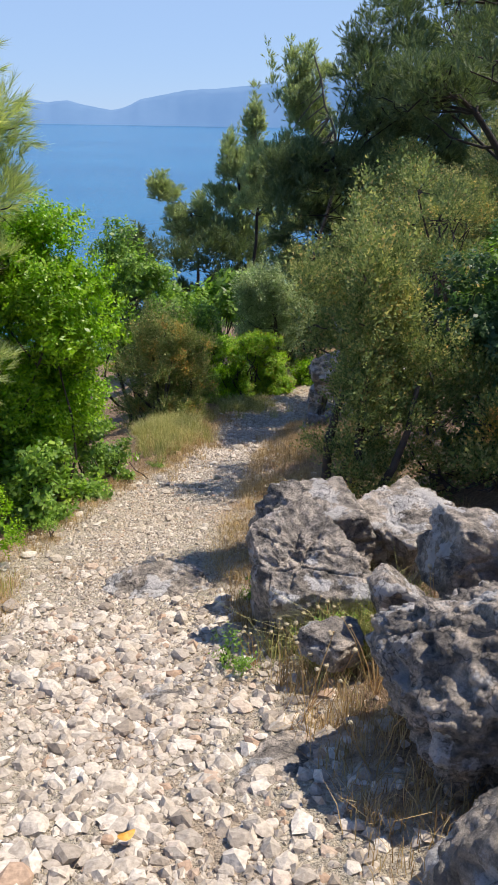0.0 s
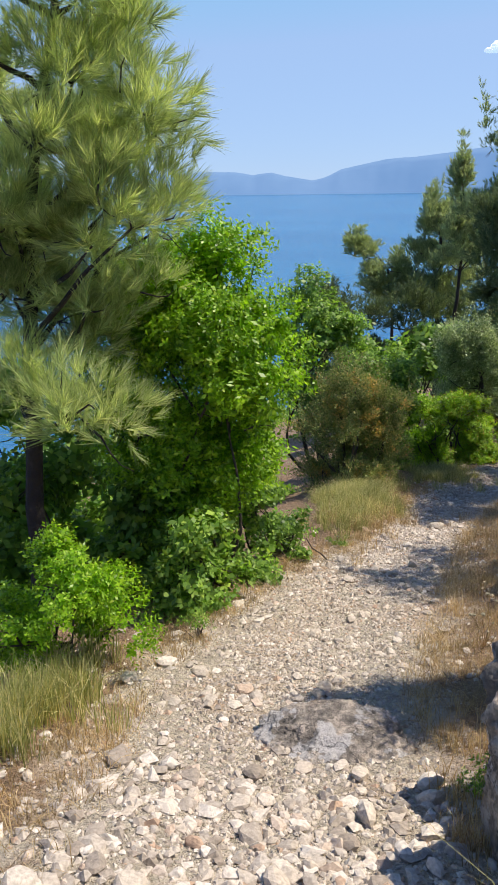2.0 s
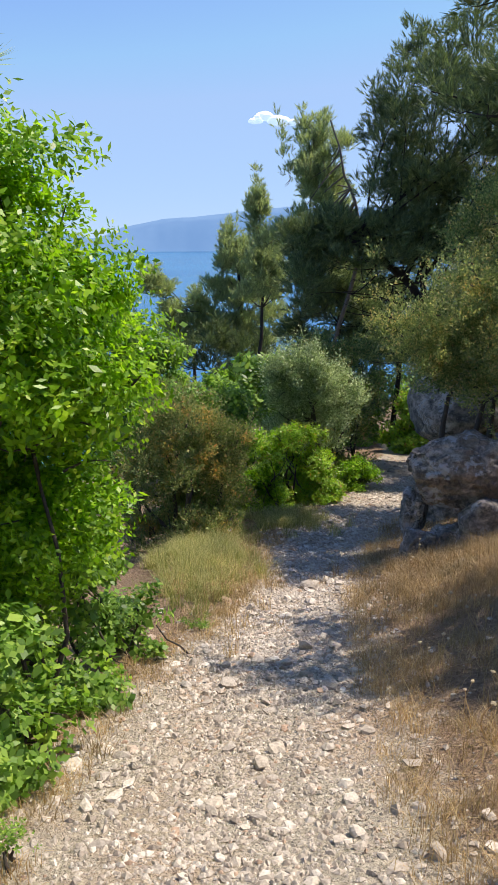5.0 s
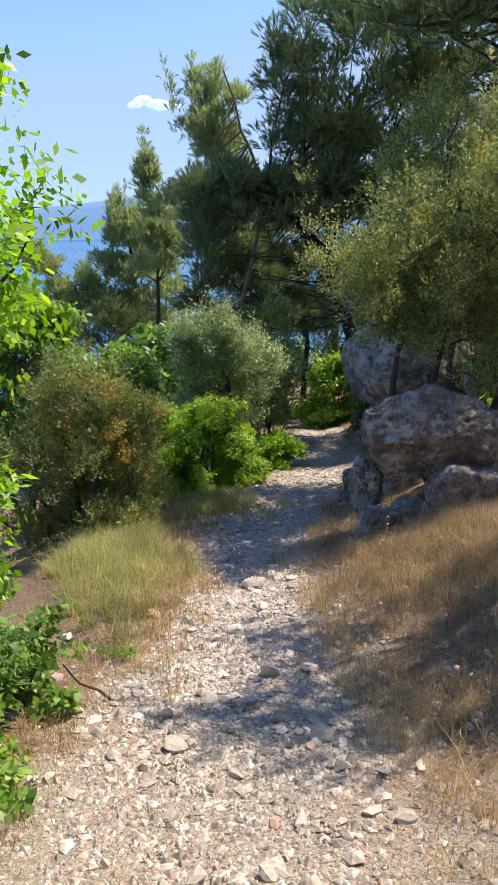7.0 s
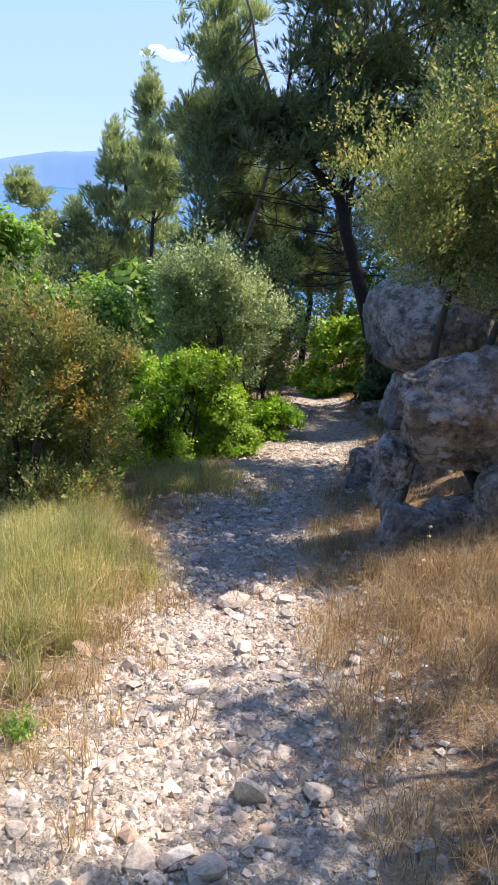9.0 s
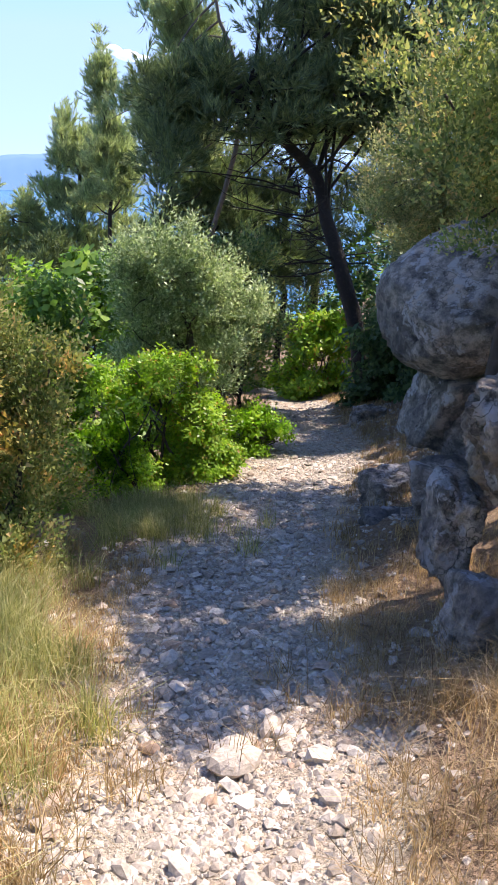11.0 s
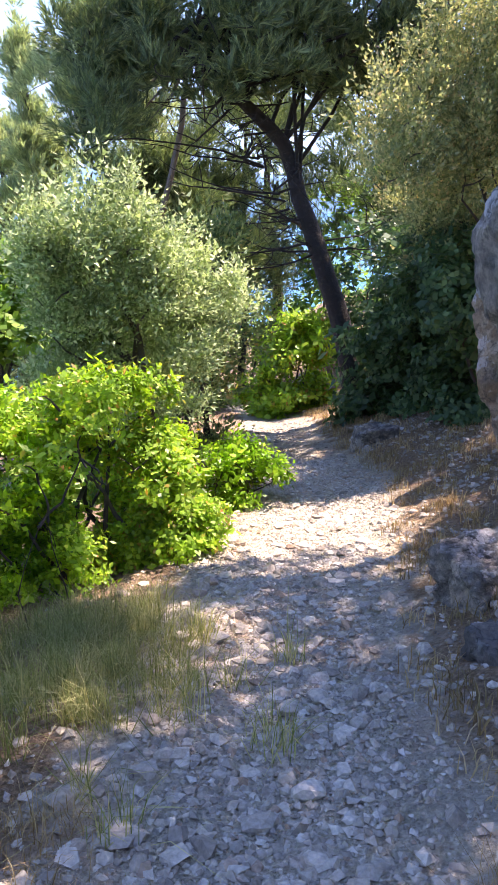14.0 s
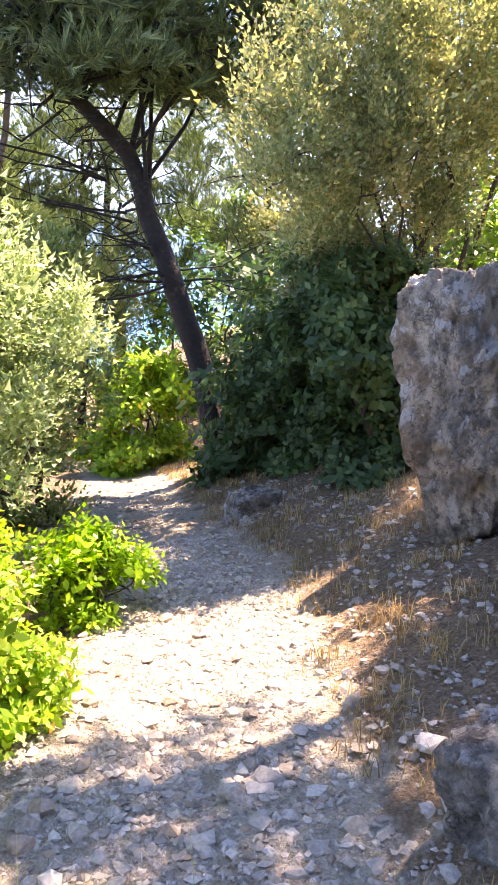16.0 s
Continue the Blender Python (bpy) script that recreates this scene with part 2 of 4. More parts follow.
def wave(x, y, s, k=0.0):
    """A cheap smooth uneven field about s metres across, from -1 to 1."""
    x, y = np.asarray(x) / s, np.asarray(y) / s
    return (np.sin(1.7 * x + 2.1 * y + k + 1.3 * np.sin(1.1 * y - .6 * x + k)) + np.sin(2.9 * x - 1.3 * y + 2 * k + 1.1 * np.sin(1.9 * x + .7 * y))
            + np.sin(-1.1 * x + 3.3 * y + 3 * k + np.sin(2.3 * y + k))) / 3


def height(x, y):
    x, y = np.asarray(x, float), np.asarray(y, float)
    z = sum(along(PATH_Z, y + o) for o in (-.4, 0, .4)) / 3
    d, w = x - along(PATH_X, y), along(PATH_W, y)
    r, l = np.maximum(0, d - w), np.maximum(0, -d - w)
    z = z + np.minimum(.26 * r + .02 * np.minimum(r, 8) ** 2, 45) * np.clip((85 - y) / 50, 0, 1) - .04 * l - .26 * np.maximum(0, l - 1.2)
    off = np.clip(r + l, 0, 1.5)
    z = z + (.025 + .05 * off) * wave(x, y, .8) + (.012 + .012 * off) * wave(x, y, .21, 2) + .006 * wave(x, y, .09, 4)
    z = z - .05 * np.exp(-(d / (.6 * w)) ** 2)
    return np.maximum(z, -36)


def ground_z(x, y):
    return float(height(x, y))


def spread(lo, hi, step):
    core = np.arange(lo, hi, step)
    grow, s, tail = [], step, 0.0
    while tail < 3900:
        s *= 1.2
        tail += s
        grow.append(tail)
    grow = np.array(grow)
    return np.concatenate([(lo - grow)[::-1], core, core[-1] + grow])


def mesh_from(name, co, faces, mats, smooth=False):
    """A mesh from arrays: co (n, 3), faces (m, k)."""
    me = bpy.data.meshes.new(name)
    k = faces.shape[1]
    me.vertices.add(len(co))
    me.vertices.foreach_set("co", np.ascontiguousarray(co, np.float32).ravel())
    me.loops.add(faces.size)
    me.loops.foreach_set("vertex_index", np.ascontiguousarray(faces, np.int32).ravel())
    me.polygons.add(len(faces))
    me.polygons.foreach_set("loop_start", np.arange(0, faces.size, k, dtype=np.int32))
    me.polygons.foreach_set("use_smooth", np.full(len(faces), smooth))
    me.update(calc_edges=True)
    me.materials.append(mats)
    return me


def part(name, me, parent, label=""):
    ob = new(name, me)
    ob.parent = parent
    if parent is not None:
        ob.matrix_parent_inverse = parent.matrix_basis.inverted()
    if label:
        ob["label"] = label
    return ob


def thing(name, x, y, z, label, category, group="", kind=""):
    ob = new(name)
    ob.empty_display_size = 0.1
    ob.matrix_basis = pose(x, y, z)
    return tagged(ob, label, category, group, kind)


gx, gy = spread(-3.2, 4.6, .1), spread(-.6, 22, .1)
X, Y = np.meshgrid(gx, gy)
Z = height(X, Y)
idx = np.arange(X.size).reshape(X.shape)
quads = np.stack([idx[:-1, :-1], idx[:-1, 1:], idx[1:, 1:], idx[1:, :-1]], -1).reshape(-1, 4)
ground_mesh = mesh_from("ground", np.stack([X, Y, Z], -1).reshape(-1, 3), quads, GROUND, True)
track = ground_mesh.attributes.new("track", "FLOAT", "POINT")
off_track = np.abs(X - along(PATH_X, Y)) / along(PATH_W, Y)
track.data.foreach_set("value", np.clip(1.45 - off_track, 0, 1).ravel().astype(np.float32))
tagged(new("ground", ground_mesh), "stony pale earth track on a scrubby hillside above the sea", "ground", kind="structure")

# the sea, the land across it, a small cloud
SEA_Z = -30.0
ring = np.array([[4900 * math.sin(k * math.tau / 64), 4900 * math.cos(k * math.tau / 64), SEA_Z] for k in range(64)])
tagged(new("sea", mesh_from("sea", np.vstack([[[0, 0, SEA_Z]], ring]), np.array([[0, 1 + (k + 1) % 64, 1 + k] for k in range(64)]), SEA)), "calm deep blue sea far below the slope", "sea", kind="structure")

CREST = [(-180, .8), (-60, 1.3), (-18, 1.15), (-14.5, 1.1), (-13.3, .9), (-12, 1.05), (-11, .8), (-9.2, .5), (-8.4, .65), (-7.2, 1.2), (-6, 1.45), (-4.2, 1.8), (-2, 1.95),
         (0, 2.15), (1.9, 2.4), (6, 2.7), (15, 2.3), (40, 1.6), (180, .8)]
az = np.radians(np.arange(-75, 75, .25))
crest = 1.5 + 4500 * np.tan(np.radians(along(CREST, np.degrees(az)) + .02 * wave(np.degrees(az), 0 * az, .5)))
rows_ = []
for f_, dist in ((0, 4300), (.25, 4345), (.55, 4400), (.85, 4460), (1, 4500), (.5, 4620)):
    rows_.append(np.stack([dist * np.sin(az), dist * np.cos(az), SEA_Z - 1 + f_ * (crest - SEA_Z + 1) + (0 if f_ in (0, 1) else 1) * 9 * wave(np.degrees(az), dist + 0 * az, .8, dist)], -1))
n_, m_ = len(rows_), len(az)
idx = np.arange(n_ * m_).reshape(n_, m_)
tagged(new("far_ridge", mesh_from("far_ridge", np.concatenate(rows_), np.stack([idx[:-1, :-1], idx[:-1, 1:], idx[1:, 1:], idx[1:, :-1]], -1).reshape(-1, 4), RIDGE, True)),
       "far mountain ridge across the water with painted-in blue haze", "mountain", kind="structure")


def blob(sub, radius):
    bm = bmesh.new()
    bmesh.ops.create_icosphere(bm, subdivisions=sub, radius=radius)
    co = np.array([v.co[:] for v in bm.verts])
    fa = np.array([[v.index for v in f.verts] for f in bm.faces])
    bm.free()
    return co, fa


co, fa = blob(3, 1.0)
puffs, pf = [], []
for k in range(16):
    u = rng.uniform(-1, 1)
    r = 34 * (1.1 - abs(u) * .75) * rng.uniform(.6, 1.1)
    p = co * r * (1 + .12 * rng.normal(size=(len(co), 1)) * .5) * np.array([1.3, 1.3, .75])
    puffs.append(p + [u * 115, rng.uniform(-30, 30), max(0, 40 * (1 - abs(u + .25) * 1.3)) * rng.uniform(0, 1)])
    pf.append(fa + k * len(co))
cloud_at = (4000 * math.sin(radians(3.5)) * math.cos(radians(8.1)), 4000 * math.cos(radians(3.5)) * math.cos(radians(8.1)), 4000 * math.sin(radians(8.1)))
cl = new("cloud", mesh_from("cloud", np.concatenate(puffs), np.concatenate(pf), CLOUD, True))
cl.location = cloud_at
tagged(cl, "small white fair-weather cloud in the blue sky", "cloud", kind="structure")


# ---- rocks ----
def rock_shape(seed, size, sub=4, planes=16, rough=.05, cut=.62, flat=False):
    """An angular weathered block: a ball cut by planes with worn edges, then split, pitted and ridged."""
    g = np.random.default_rng(seed)
    co, fa = blob(sub, 1.0)
    nrm = g.normal(size=(planes, 3))
    h = g.uniform(cut, .95, planes)
    if not flat:
        nrm[:6] = np.vstack([np.eye(3), -np.eye(3)]) + g.normal(size=(6, 3)) * .2
        h = np.concatenate([g.uniform(.48, .62, 6), g.uniform(.74, .95, planes - 6)])
    nrm /= np.linalg.norm(nrm, axis=1)[:, None]
    dots = co @ nrm.T
    reach = np.where(dots > .05, h / np.maximum(dots, .05), 9)
    cap = 1.05 if flat else 1.15
    if not rough:
        return co * np.minimum(cap, reach.min(1))[:, None] * np.array(size), fa
    r = (np.sum(np.minimum(reach, 9) ** -40.0, 1) + cap ** -40.0) ** (-1 / 40)
    p = co * r[:, None]
    o, span = g.uniform(0, 50, 3), float(np.mean(size))
    k = rough / .06
    split = [(n_ / np.linalg.norm(n_), g.uniform(-.45, .45), g.uniform(.012, .026)) for n_ in g.normal(size=(4, 3)) * [1, 1, .7]]
    bend_ = np.array([noise.noise(Vector(v * 3.1 + o)) for v in p]) * .16
    deep = np.zeros(len(p))
    for n_, d_, w_ in split:
        deep = np.maximum(deep, np.exp(-((p @ n_ - d_ + bend_) / w_) ** 2))
    add = []
    for v in p:
        q = Vector(v * span)
        a1 = noise.fractal(Vector(v * 1.9 + o), .8, 2.0, 3) * .06
        a2 = (noise.ridged_multi_fractal(q * 5.5 + Vector(o), .9, 2.1, 4, 1.0, 2.0) - 1.0) * .022 / span
        a3 = -max(0, noise.noise(q * 13 + Vector(o)) - .12) * .06 / span
        a4 = noise.fractal(q * 30 + Vector(o), .6, 2.2, 3) * .0105 / span
        add.append(a1 + a2 + a3 + a4)
    p = p + co * (np.array(add) * k - .035 * deep * min(k, 1.1))[:, None]
    return p * np.array(size), fa


def turn(p, rx, ry, rz):
    return p @ np.array(Euler((radians(rx), radians(ry), radians(rz))).to_matrix()).T


def boulder(x, y, z, size, seed, rot=(0, 0, 0), sub=5, rough=.06, cut=.56, planes=12, label="weathered grey limestone boulder with white lichen beside the track", group="boulders beside the track", skin=None, undercut=0.0):
    p, fa = rock_shape(seed, np.array(size) * (1 if cut > .66 else 1.36), sub, planes, rough, cut, cut > .66)
    low = np.clip(-p[:, 2] / size[2] - .25, 0, 1)
    p[:, :2] *= (1 - undercut * low)[:, None]
    ob = new("boulder", mesh_from("boulder", turn(p, *rot), fa, skin or ROCK, True))
    ob.location = (x, y, z)
    return tagged(ob, label, "rock", group)


# the outcrop at the start of the walk
boulder(.37, 4.02, -1.02, (.36, .4, .44), 3, (10, -10, 15), cut=.66, sub=7, label="large split grey limestone boulder with dry grass around it")
boulder(.48, 4.55, -.9, (.4, .36, .28), 4, (0, 8, 10), cut=.66, sub=6)
boulder(1.05, 4.6, -1.02, (.38, .36, .3), 9, (0, 0, 40), cut=.66, sub=6)
boulder(1.02, 2.32, -.36, (.54, .56, .47), 12, (10, 0, 20), rough=.085, cut=.7, sub=7, label="dark pitted limestone boulder with white lichen patches")
boulder(.9, 1.42, -.36, (.46, .46, .42), 21, (0, 0, 70), rough=.075, cut=.7, sub=6)
boulder(1.27, 3.6, -.56, (.32, .3, .26), 14, (0, 10, 0), cut=.66, sub=6)
boulder(.46, 3.16, -.8, (.15, .14, .1), 17, (0, 0, 30), sub=5)
boulder(.79, 3.25, -.66, (.14, .13, .16), 18, sub=5)
boulder(-.62, 5.0, -1.74, (.44, .32, .15), 23, (6, 0, 15), sub=6, rough=.07, cut=.72, label="low flat grey limestone slab set in the track")
boulder(-.3, 3.0, -1.12, (.3, .36, .09), 24, (-14, 0, 15), cut=.75, rough=.08, label="low pale bedrock slab worn by feet in the track")
boulder(.18, 2.3, -.86, (.24, .42, .12), 25, (-14, 0, -15), cut=.75, rough=.08, label="low pale bedrock slab worn by feet in the track")
# the pile halfway
boulder(1.72, 12.15, -2.25, (.74, .5, .46), 31, (0, 6, 10), sub=6, rough=.08, cut=.68, skin=OCHRE, label="large grey boulder with an ochre stain resting on smaller rocks")
boulder(1.12, 11.75, -2.98, (.2, .2, .24), 32, (6, 12, 0), label="grey rock with a bright white lichen patch", sub=5)
boulder(1.5, 11.75, -2.98, (.34, .25, .3), 33)
boulder(2.1, 11.9, -2.85, (.5, .4, .45), 34, (0, 0, 60))
boulder(1.18, 12.3, -2.75, (.18, .18, .26), 35, (0, 15, 0), sub=5)
boulder(1.35, 11.25, -3.13, (.2, .17, .15), 36, sub=5)
# the round boulder on its foot
boulder(2.4, 14.5, -1.92, (.84, .7, .56), 41, (0, -8, 20), sub=6, rough=.035, cut=.8, label="big smooth rounded grey boulder perched on a lower rock")
boulder(2.35, 14.45, -2.7, (.5, .45, .48), 42, rough=.05)
boulder(2.65, 14.3, -3.2, (.6, .5, .55), 43, (0, 0, 50))
boulder(2.08, 13.9, -3.25, (.33, .32, .3), 44, (0, 0, 20))
boulder(1.82, 14.0, -3.55, (.22, .22, .2), 45, sub=5)
boulder(2.05, 15.1, -3.72, (.3, .24, .25), 46, (0, 0, 10), label="pale grey block with a white lichen cap beside the track", sub=6)
boulder(1.72, 14.3, -3.72, (.22, .24, .2), 47, sub=5)
# the tall leaning rock at the end
boulder(4.15, 17.55, -2.95, (.6, .55, .98), 59, (0, -3, 8), rough=.08, cut=.6, sub=7, skin=OCHRE, undercut=.55, label="tall overhanging slab of cracked grey and ochre limestone")
boulder(3.92, 16.2, -2.9, (.66, .6, .62), 52, (0, 8, 0), sub=6, rough=.045, cut=.75, label="rounded grey limestone outcrop above the track")
boulder(4.5, 17.3, -3.75, (.7, .6, .5), 53)
boulder(3.75, 15.9, -3.2, (.55, .5, .6), 54)
boulder(3.75, 20.2, -4.55, (.3, .24, .34), 55, (0, 20, 0))
boulder(3.6, 19.75, -4.65, (.25, .22, .2), 56, sub=5)


# ---- foliage ----
def leaf_quads(n_along, length, width, spray, droop, stem, g, forward=.6):
    """One sprig along +z: small folded leaves round a stem; returns (leaves, 4, 3)."""
    out = []
    for k in range(n_along):
        u = (k + .6) / n_along
        a = k * 2.4 + g.uniform(-.4, .4)
        d = np.array([math.cos(a) * spray, math.sin(a) * spray, forward + g.uniform(-.2, .25)])
        d /= np.linalg.norm(d)
        side = np.cross(d, [0, 0, 1.0]) if abs(d[2]) < .95 else np.cross(d, [1.0, 0, 0])
        side /= np.linalg.norm(side)
        nrm = np.cross(side, d)
        s = length * g.uniform(.75, 1.2)
        o = np.array([0, 0, u * stem])
        w = width * g.uniform(.8, 1.2)
        mid = o + d * s * .5 - nrm * droop * s
        out.append([o, mid + side * w / 2, o + d * s - nrm * droop * s * 2, mid - side * w / 2])
    return np.array(out)


def needle_tuft(n, length, width, g, stem=.06, cone=.75):
    out = []
    for k in range(n):
        a, u = g.uniform(0, math.tau), g.uniform(0, 1)
        c = cone * g.uniform(.45, 1.1) * (1 - .5 * u)
        d = np.array([math.cos(a) * c, math.sin(a) * c, 1])
        d /= np.linalg.norm(d)
        side = np.cross(d, g.normal(size=3))
        side /= np.linalg.norm(side)
        o = np.array([0, 0, u * stem])
        s = length * g.uniform(.8, 1.15)
        out.append([o - side * width / 2, o + side * width / 2, o + d * s])
    return np.array(out)


def frames_to(dirs, g):
    """Turned frames whose z axis follows dirs (n, 3)."""
    zax = dirs / np.linalg.norm(dirs, axis=1)[:, None]
    xax = np.cross(g.normal(size=dirs.shape), zax)
    xax /= np.linalg.norm(xax, axis=1)[:, None]
    return np.stack([xax, np.cross(zax, xax), zax], 2)


def scatter(template, at, dirs, scales, g):
    """Copies of sprigs (each chosen from template) into one array of faces."""
    pick = g.integers(0, len(template), len(at))
    rot = frames_to(dirs, g)
    parts_ = []
    for k, sprig in enumerate(template):
        sel = pick == k
        if not sel.any():
            continue
        v = np.einsum("nij,lvj->nlvi", rot[sel], sprig) * scales[sel][:, None, None, None] + at[sel][:, None, None, :]
        parts_.append(v.reshape(-1, *sprig.shape[1:]))
    return np.concatenate(parts_)


def leaf_mesh(name, faces, material):
    n, k, _ = faces.shape
    return mesh_from(name, faces.reshape(-1, 3), np.arange(n * k).reshape(n, k), material)


tg = np.random.default_rng(5)
SPRIGS = {
    "mastic": [leaf_quads(7, .055, .027, 1.0, .08, .13, tg) for _ in range(5)],
    "oak": [leaf_quads(6, .056, .036, 1.0, .1, .1, tg) for _ in range(5)],
    "olive": [leaf_quads(10, .066, .02, .8, .03, .17, tg, .8)[:, 1:] for _ in range(5)],
    "juniper": [leaf_quads(10, .05, .018, .55, 0, .14, tg, 1.0)[:, 1:] for _ in range(5)],
    "pine": [needle_tuft(24, .12, .0042, tg, .09) for _ in range(5)],
    "far_pine": [needle_tuft(13, .1, .0125, tg, .13) for _ in range(5)],
}


def tube(points, radii, sides=7):
    """A tapered branch through points."""
    pts, vs, fs = [np.array(p, float) for p in points], [], []
    ref = np.array([.3, .9, .2])
    for k, p in enumerate(pts):
        d = pts[min(k + 1, len(pts) - 1)] - pts[max(k - 1, 0)]
        d = d / max(np.linalg.norm(d), 1e-6)
        u = np.cross(d, ref)
        u /= max(np.linalg.norm(u), 1e-6)
        w = np.cross(d, u)
        vs.append([p + radii[k] * (math.cos(a) * u + math.sin(a) * w) for a in np.arange(sides) * math.tau / sides])
    vs = np.array(vs).reshape(-1, 3)
    for k in range(len(pts) - 1):
        for j in range(sides):
            a_, b2 = k * sides + j, k * sides + (j + 1) % sides
            fs.append([a_, b2, b2 + sides, a_ + sides])
    return vs, np.array(fs)


def bend(p, q, g, sag=.1, n=6):
    """Points of a slightly crooked line from p to q."""
    p, q = np.array(p, float), np.array(q, float)
    span = np.linalg.norm(q - p)
    mid = g.normal(size=3) * span * sag
    return [p + (q - p) * u + mid * math.sin(u * math.pi) + g.normal(size=3) * span * .015 * (0 < u < 1) for u in np.linspace(0, 1, n)]


def join(list_of):
    vs, fs, o = [], [], 0
    for v, f in list_of:
        vs.append(v), fs.append(f + o)
        o += len(v)
    return np.concatenate(vs), np.concatenate(fs)


def envelope(shape, centre, size, n, r=(.2, .4)):
    """Clumps (x, y, z, radius) that fill a crown: 'dome', 'cone' or 'ball'."""
    g = np.random.default_rng(n + int(1000 * abs(centre[0]) + 100 * abs(centre[2])))
    out = []
    while len(out) < n:
        p = g.uniform(-1, 1, 3)
        if shape == "cone":
            lim = 1 - (p[2] + 1) / 2 * .85
            ok = p[0] ** 2 + p[1] ** 2 < lim ** 2 and p[0] ** 2 + p[1] ** 2 > (lim * .35) ** 2 * (p[2] < .6)
        elif shape == "dome":
            ok = .3 < p[0] ** 2 + p[1] ** 2 + max(p[2], p[2] * .8) ** 2 < 1
        else:
            ok = .25 < (p ** 2).sum() < 1
        if ok:
            out.append((*(np.array(centre) + p * size), g.uniform(*r)))
    return out


def plumes(centre, size, n, tall=.7, r=.24):
    """Clumps stacked into upright shoots that taper to a tip, for ragged crowns."""
    g = np.random.default_rng(n + int(1000 * abs(centre[0]) + 100 * abs(centre[1])))
    out = []
    while len(out) < n * 4:
        p = g.uniform(-1, 1, 3)
        if (p ** 2).sum() > 1:
            continue
        o, h = np.array(centre) + p * size, tall * g.uniform(.6, 1.25)
        lean = np.array([p[0] * .3, p[1] * .3, 1.0]) + g.normal(size=3) * .08
        out += [(*(o + lean * h * u), r * q * g.uniform(.85, 1.15)) for u, q in ((0, 1), (.4, .8), (.72, .58), (1, .36))]
    return out


def plant(name, label, category, base, clumps, sprig, count, scale, material, seed, wood=TWIG, trunk=.05, stems=1, trunk_path=None, up=.35, spiky=0.0, group="", limbs=14, inner=.16, twigs=60):
    """A bush or tree: tapered stems and limbs that lead to clumps of sprigs."""
    g = np.random.default_rng(seed)
    count, scale = (int(count * .72), scale * 1.13) if base[1] < 19 else (int(count * .54), scale * 1.3)
    bx, by = base
    bz = ground_z(bx, by)
    root = thing(name, bx, by, bz, label, category, group)
    C = np.array([c[:3] for c in clumps])
    R = np.array([c[3] for c in clumps])
    per = 8
    v = g.normal(size=(len(C) * per, 3))
    v /= np.linalg.norm(v, axis=1)[:, None]
    v[:, 2] = np.where(v[:, 2] < -.35, -v[:, 2], v[:, 2])
    big = np.repeat(R, per)
    mid_c = np.repeat(C, per, 0)
    tuft_c = mid_c + v * (big * g.uniform(.45, 1.08, len(big)))[:, None]
    tuft_r = big * g.uniform(.22, .5, len(big))
    w = tuft_r ** 2 / (tuft_r ** 2).sum()
    pick = g.choice(len(tuft_c), count, p=w)
    d = g.normal(size=(count, 3))
    d /= np.linalg.norm(d, axis=1)[:, None]
    d[:, 2] = np.where(d[:, 2] < -.5, -d[:, 2] * .6, d[:, 2])
    deep = g.uniform(0, 1, count)
    rad = np.where(deep < inner, g.uniform(.1, .65, count), g.uniform(.68, 1.0, count) * (1 + spiky * np.abs(g.normal(size=count)) * .25))
    at = tuft_c[pick] + d * (tuft_r[pick] * rad)[:, None]
    at = np.where((deep < inner * .6)[:, None], mid_c[pick] + d * (big[pick] * rad * .8)[:, None], at)
    d = d * .6 + v[pick] * .8
    at[:, 2] = np.maximum(at[:, 2], height(at[:, 0], at[:, 1]) + .04)
    dirs = d + np.array([0, 0, up]) + g.normal(size=d.shape) * .35
    sc = scale * g.uniform(.75, 1.25, count) * np.where(deep < inner, 1.5, 1.0)
    part("crown", leaf_mesh("crown", scatter(SPRIGS[sprig], at, dirs, sc, g), material), root)
    pieces = []
    foot = np.array([bx, by, bz - .08])
    if trunk_path is not None:
        path = [foot] + [np.array(p, float) for p in trunk_path]
        n = len(path)
        fine, rr = [], []
        for k in range(n - 1):
            seg = bend(path[k], path[k + 1], g, .02, 5)
            fine += seg[:-1] if k < n - 2 else seg
        rr = [trunk * (1 - .75 * k / (len(fine) - 1)) * (1.35 if k == 0 else 1) for k in range(len(fine))]
        me = mesh_from("trunk", *tube(fine, rr, 12), wood, True)
        part("trunk", me, root, "bare leaning trunk with dark bark" if trunk > .1 else "")
        starts = fine[len(fine) // 2:]
    else:
        starts = []
        for k in range(stems):
            c = C[g.integers(len(C))]
            o = foot + np.array([g.normal() * .1, g.normal() * .1, 0]) * min(stems - 1, 2)
            seg = bend(o, o + (c - o) * .75, g, .08)
            pieces.append(tube(seg, [trunk * (1 - .6 * j / 5) for j in range(6)]))
            starts += seg[2:]
    starts = np.array(starts)
    order = np.argsort(-R)
    for v, f in pieces:
        part("stem", mesh_from("stem", v, f, wood, True), root)
    for k in order[:limbs]:
        near = starts[np.argmin(np.linalg.norm(starts - C[k] + [0, 0, R[k] * .8], axis=1) * g.uniform(.6, 1.4, len(starts)))]
        part("branch", mesh_from("branch", *tube(bend(near, C[k], g, .08), [(.006 + min(trunk * .2, .022)) * (1 - .8 * j / 5) + .003 for j in range(6)], 6), wood, True), root)
    fine_wood = []
    for k in range(twigs):
        c = g.integers(len(C))
        v = g.normal(size=3)
        v /= np.linalg.norm(v)
        fine_wood.append(tube(bend(C[c], C[c] + v * R[c] * .95, g, .12, 4), [.009, .007, .005, .003], 4))
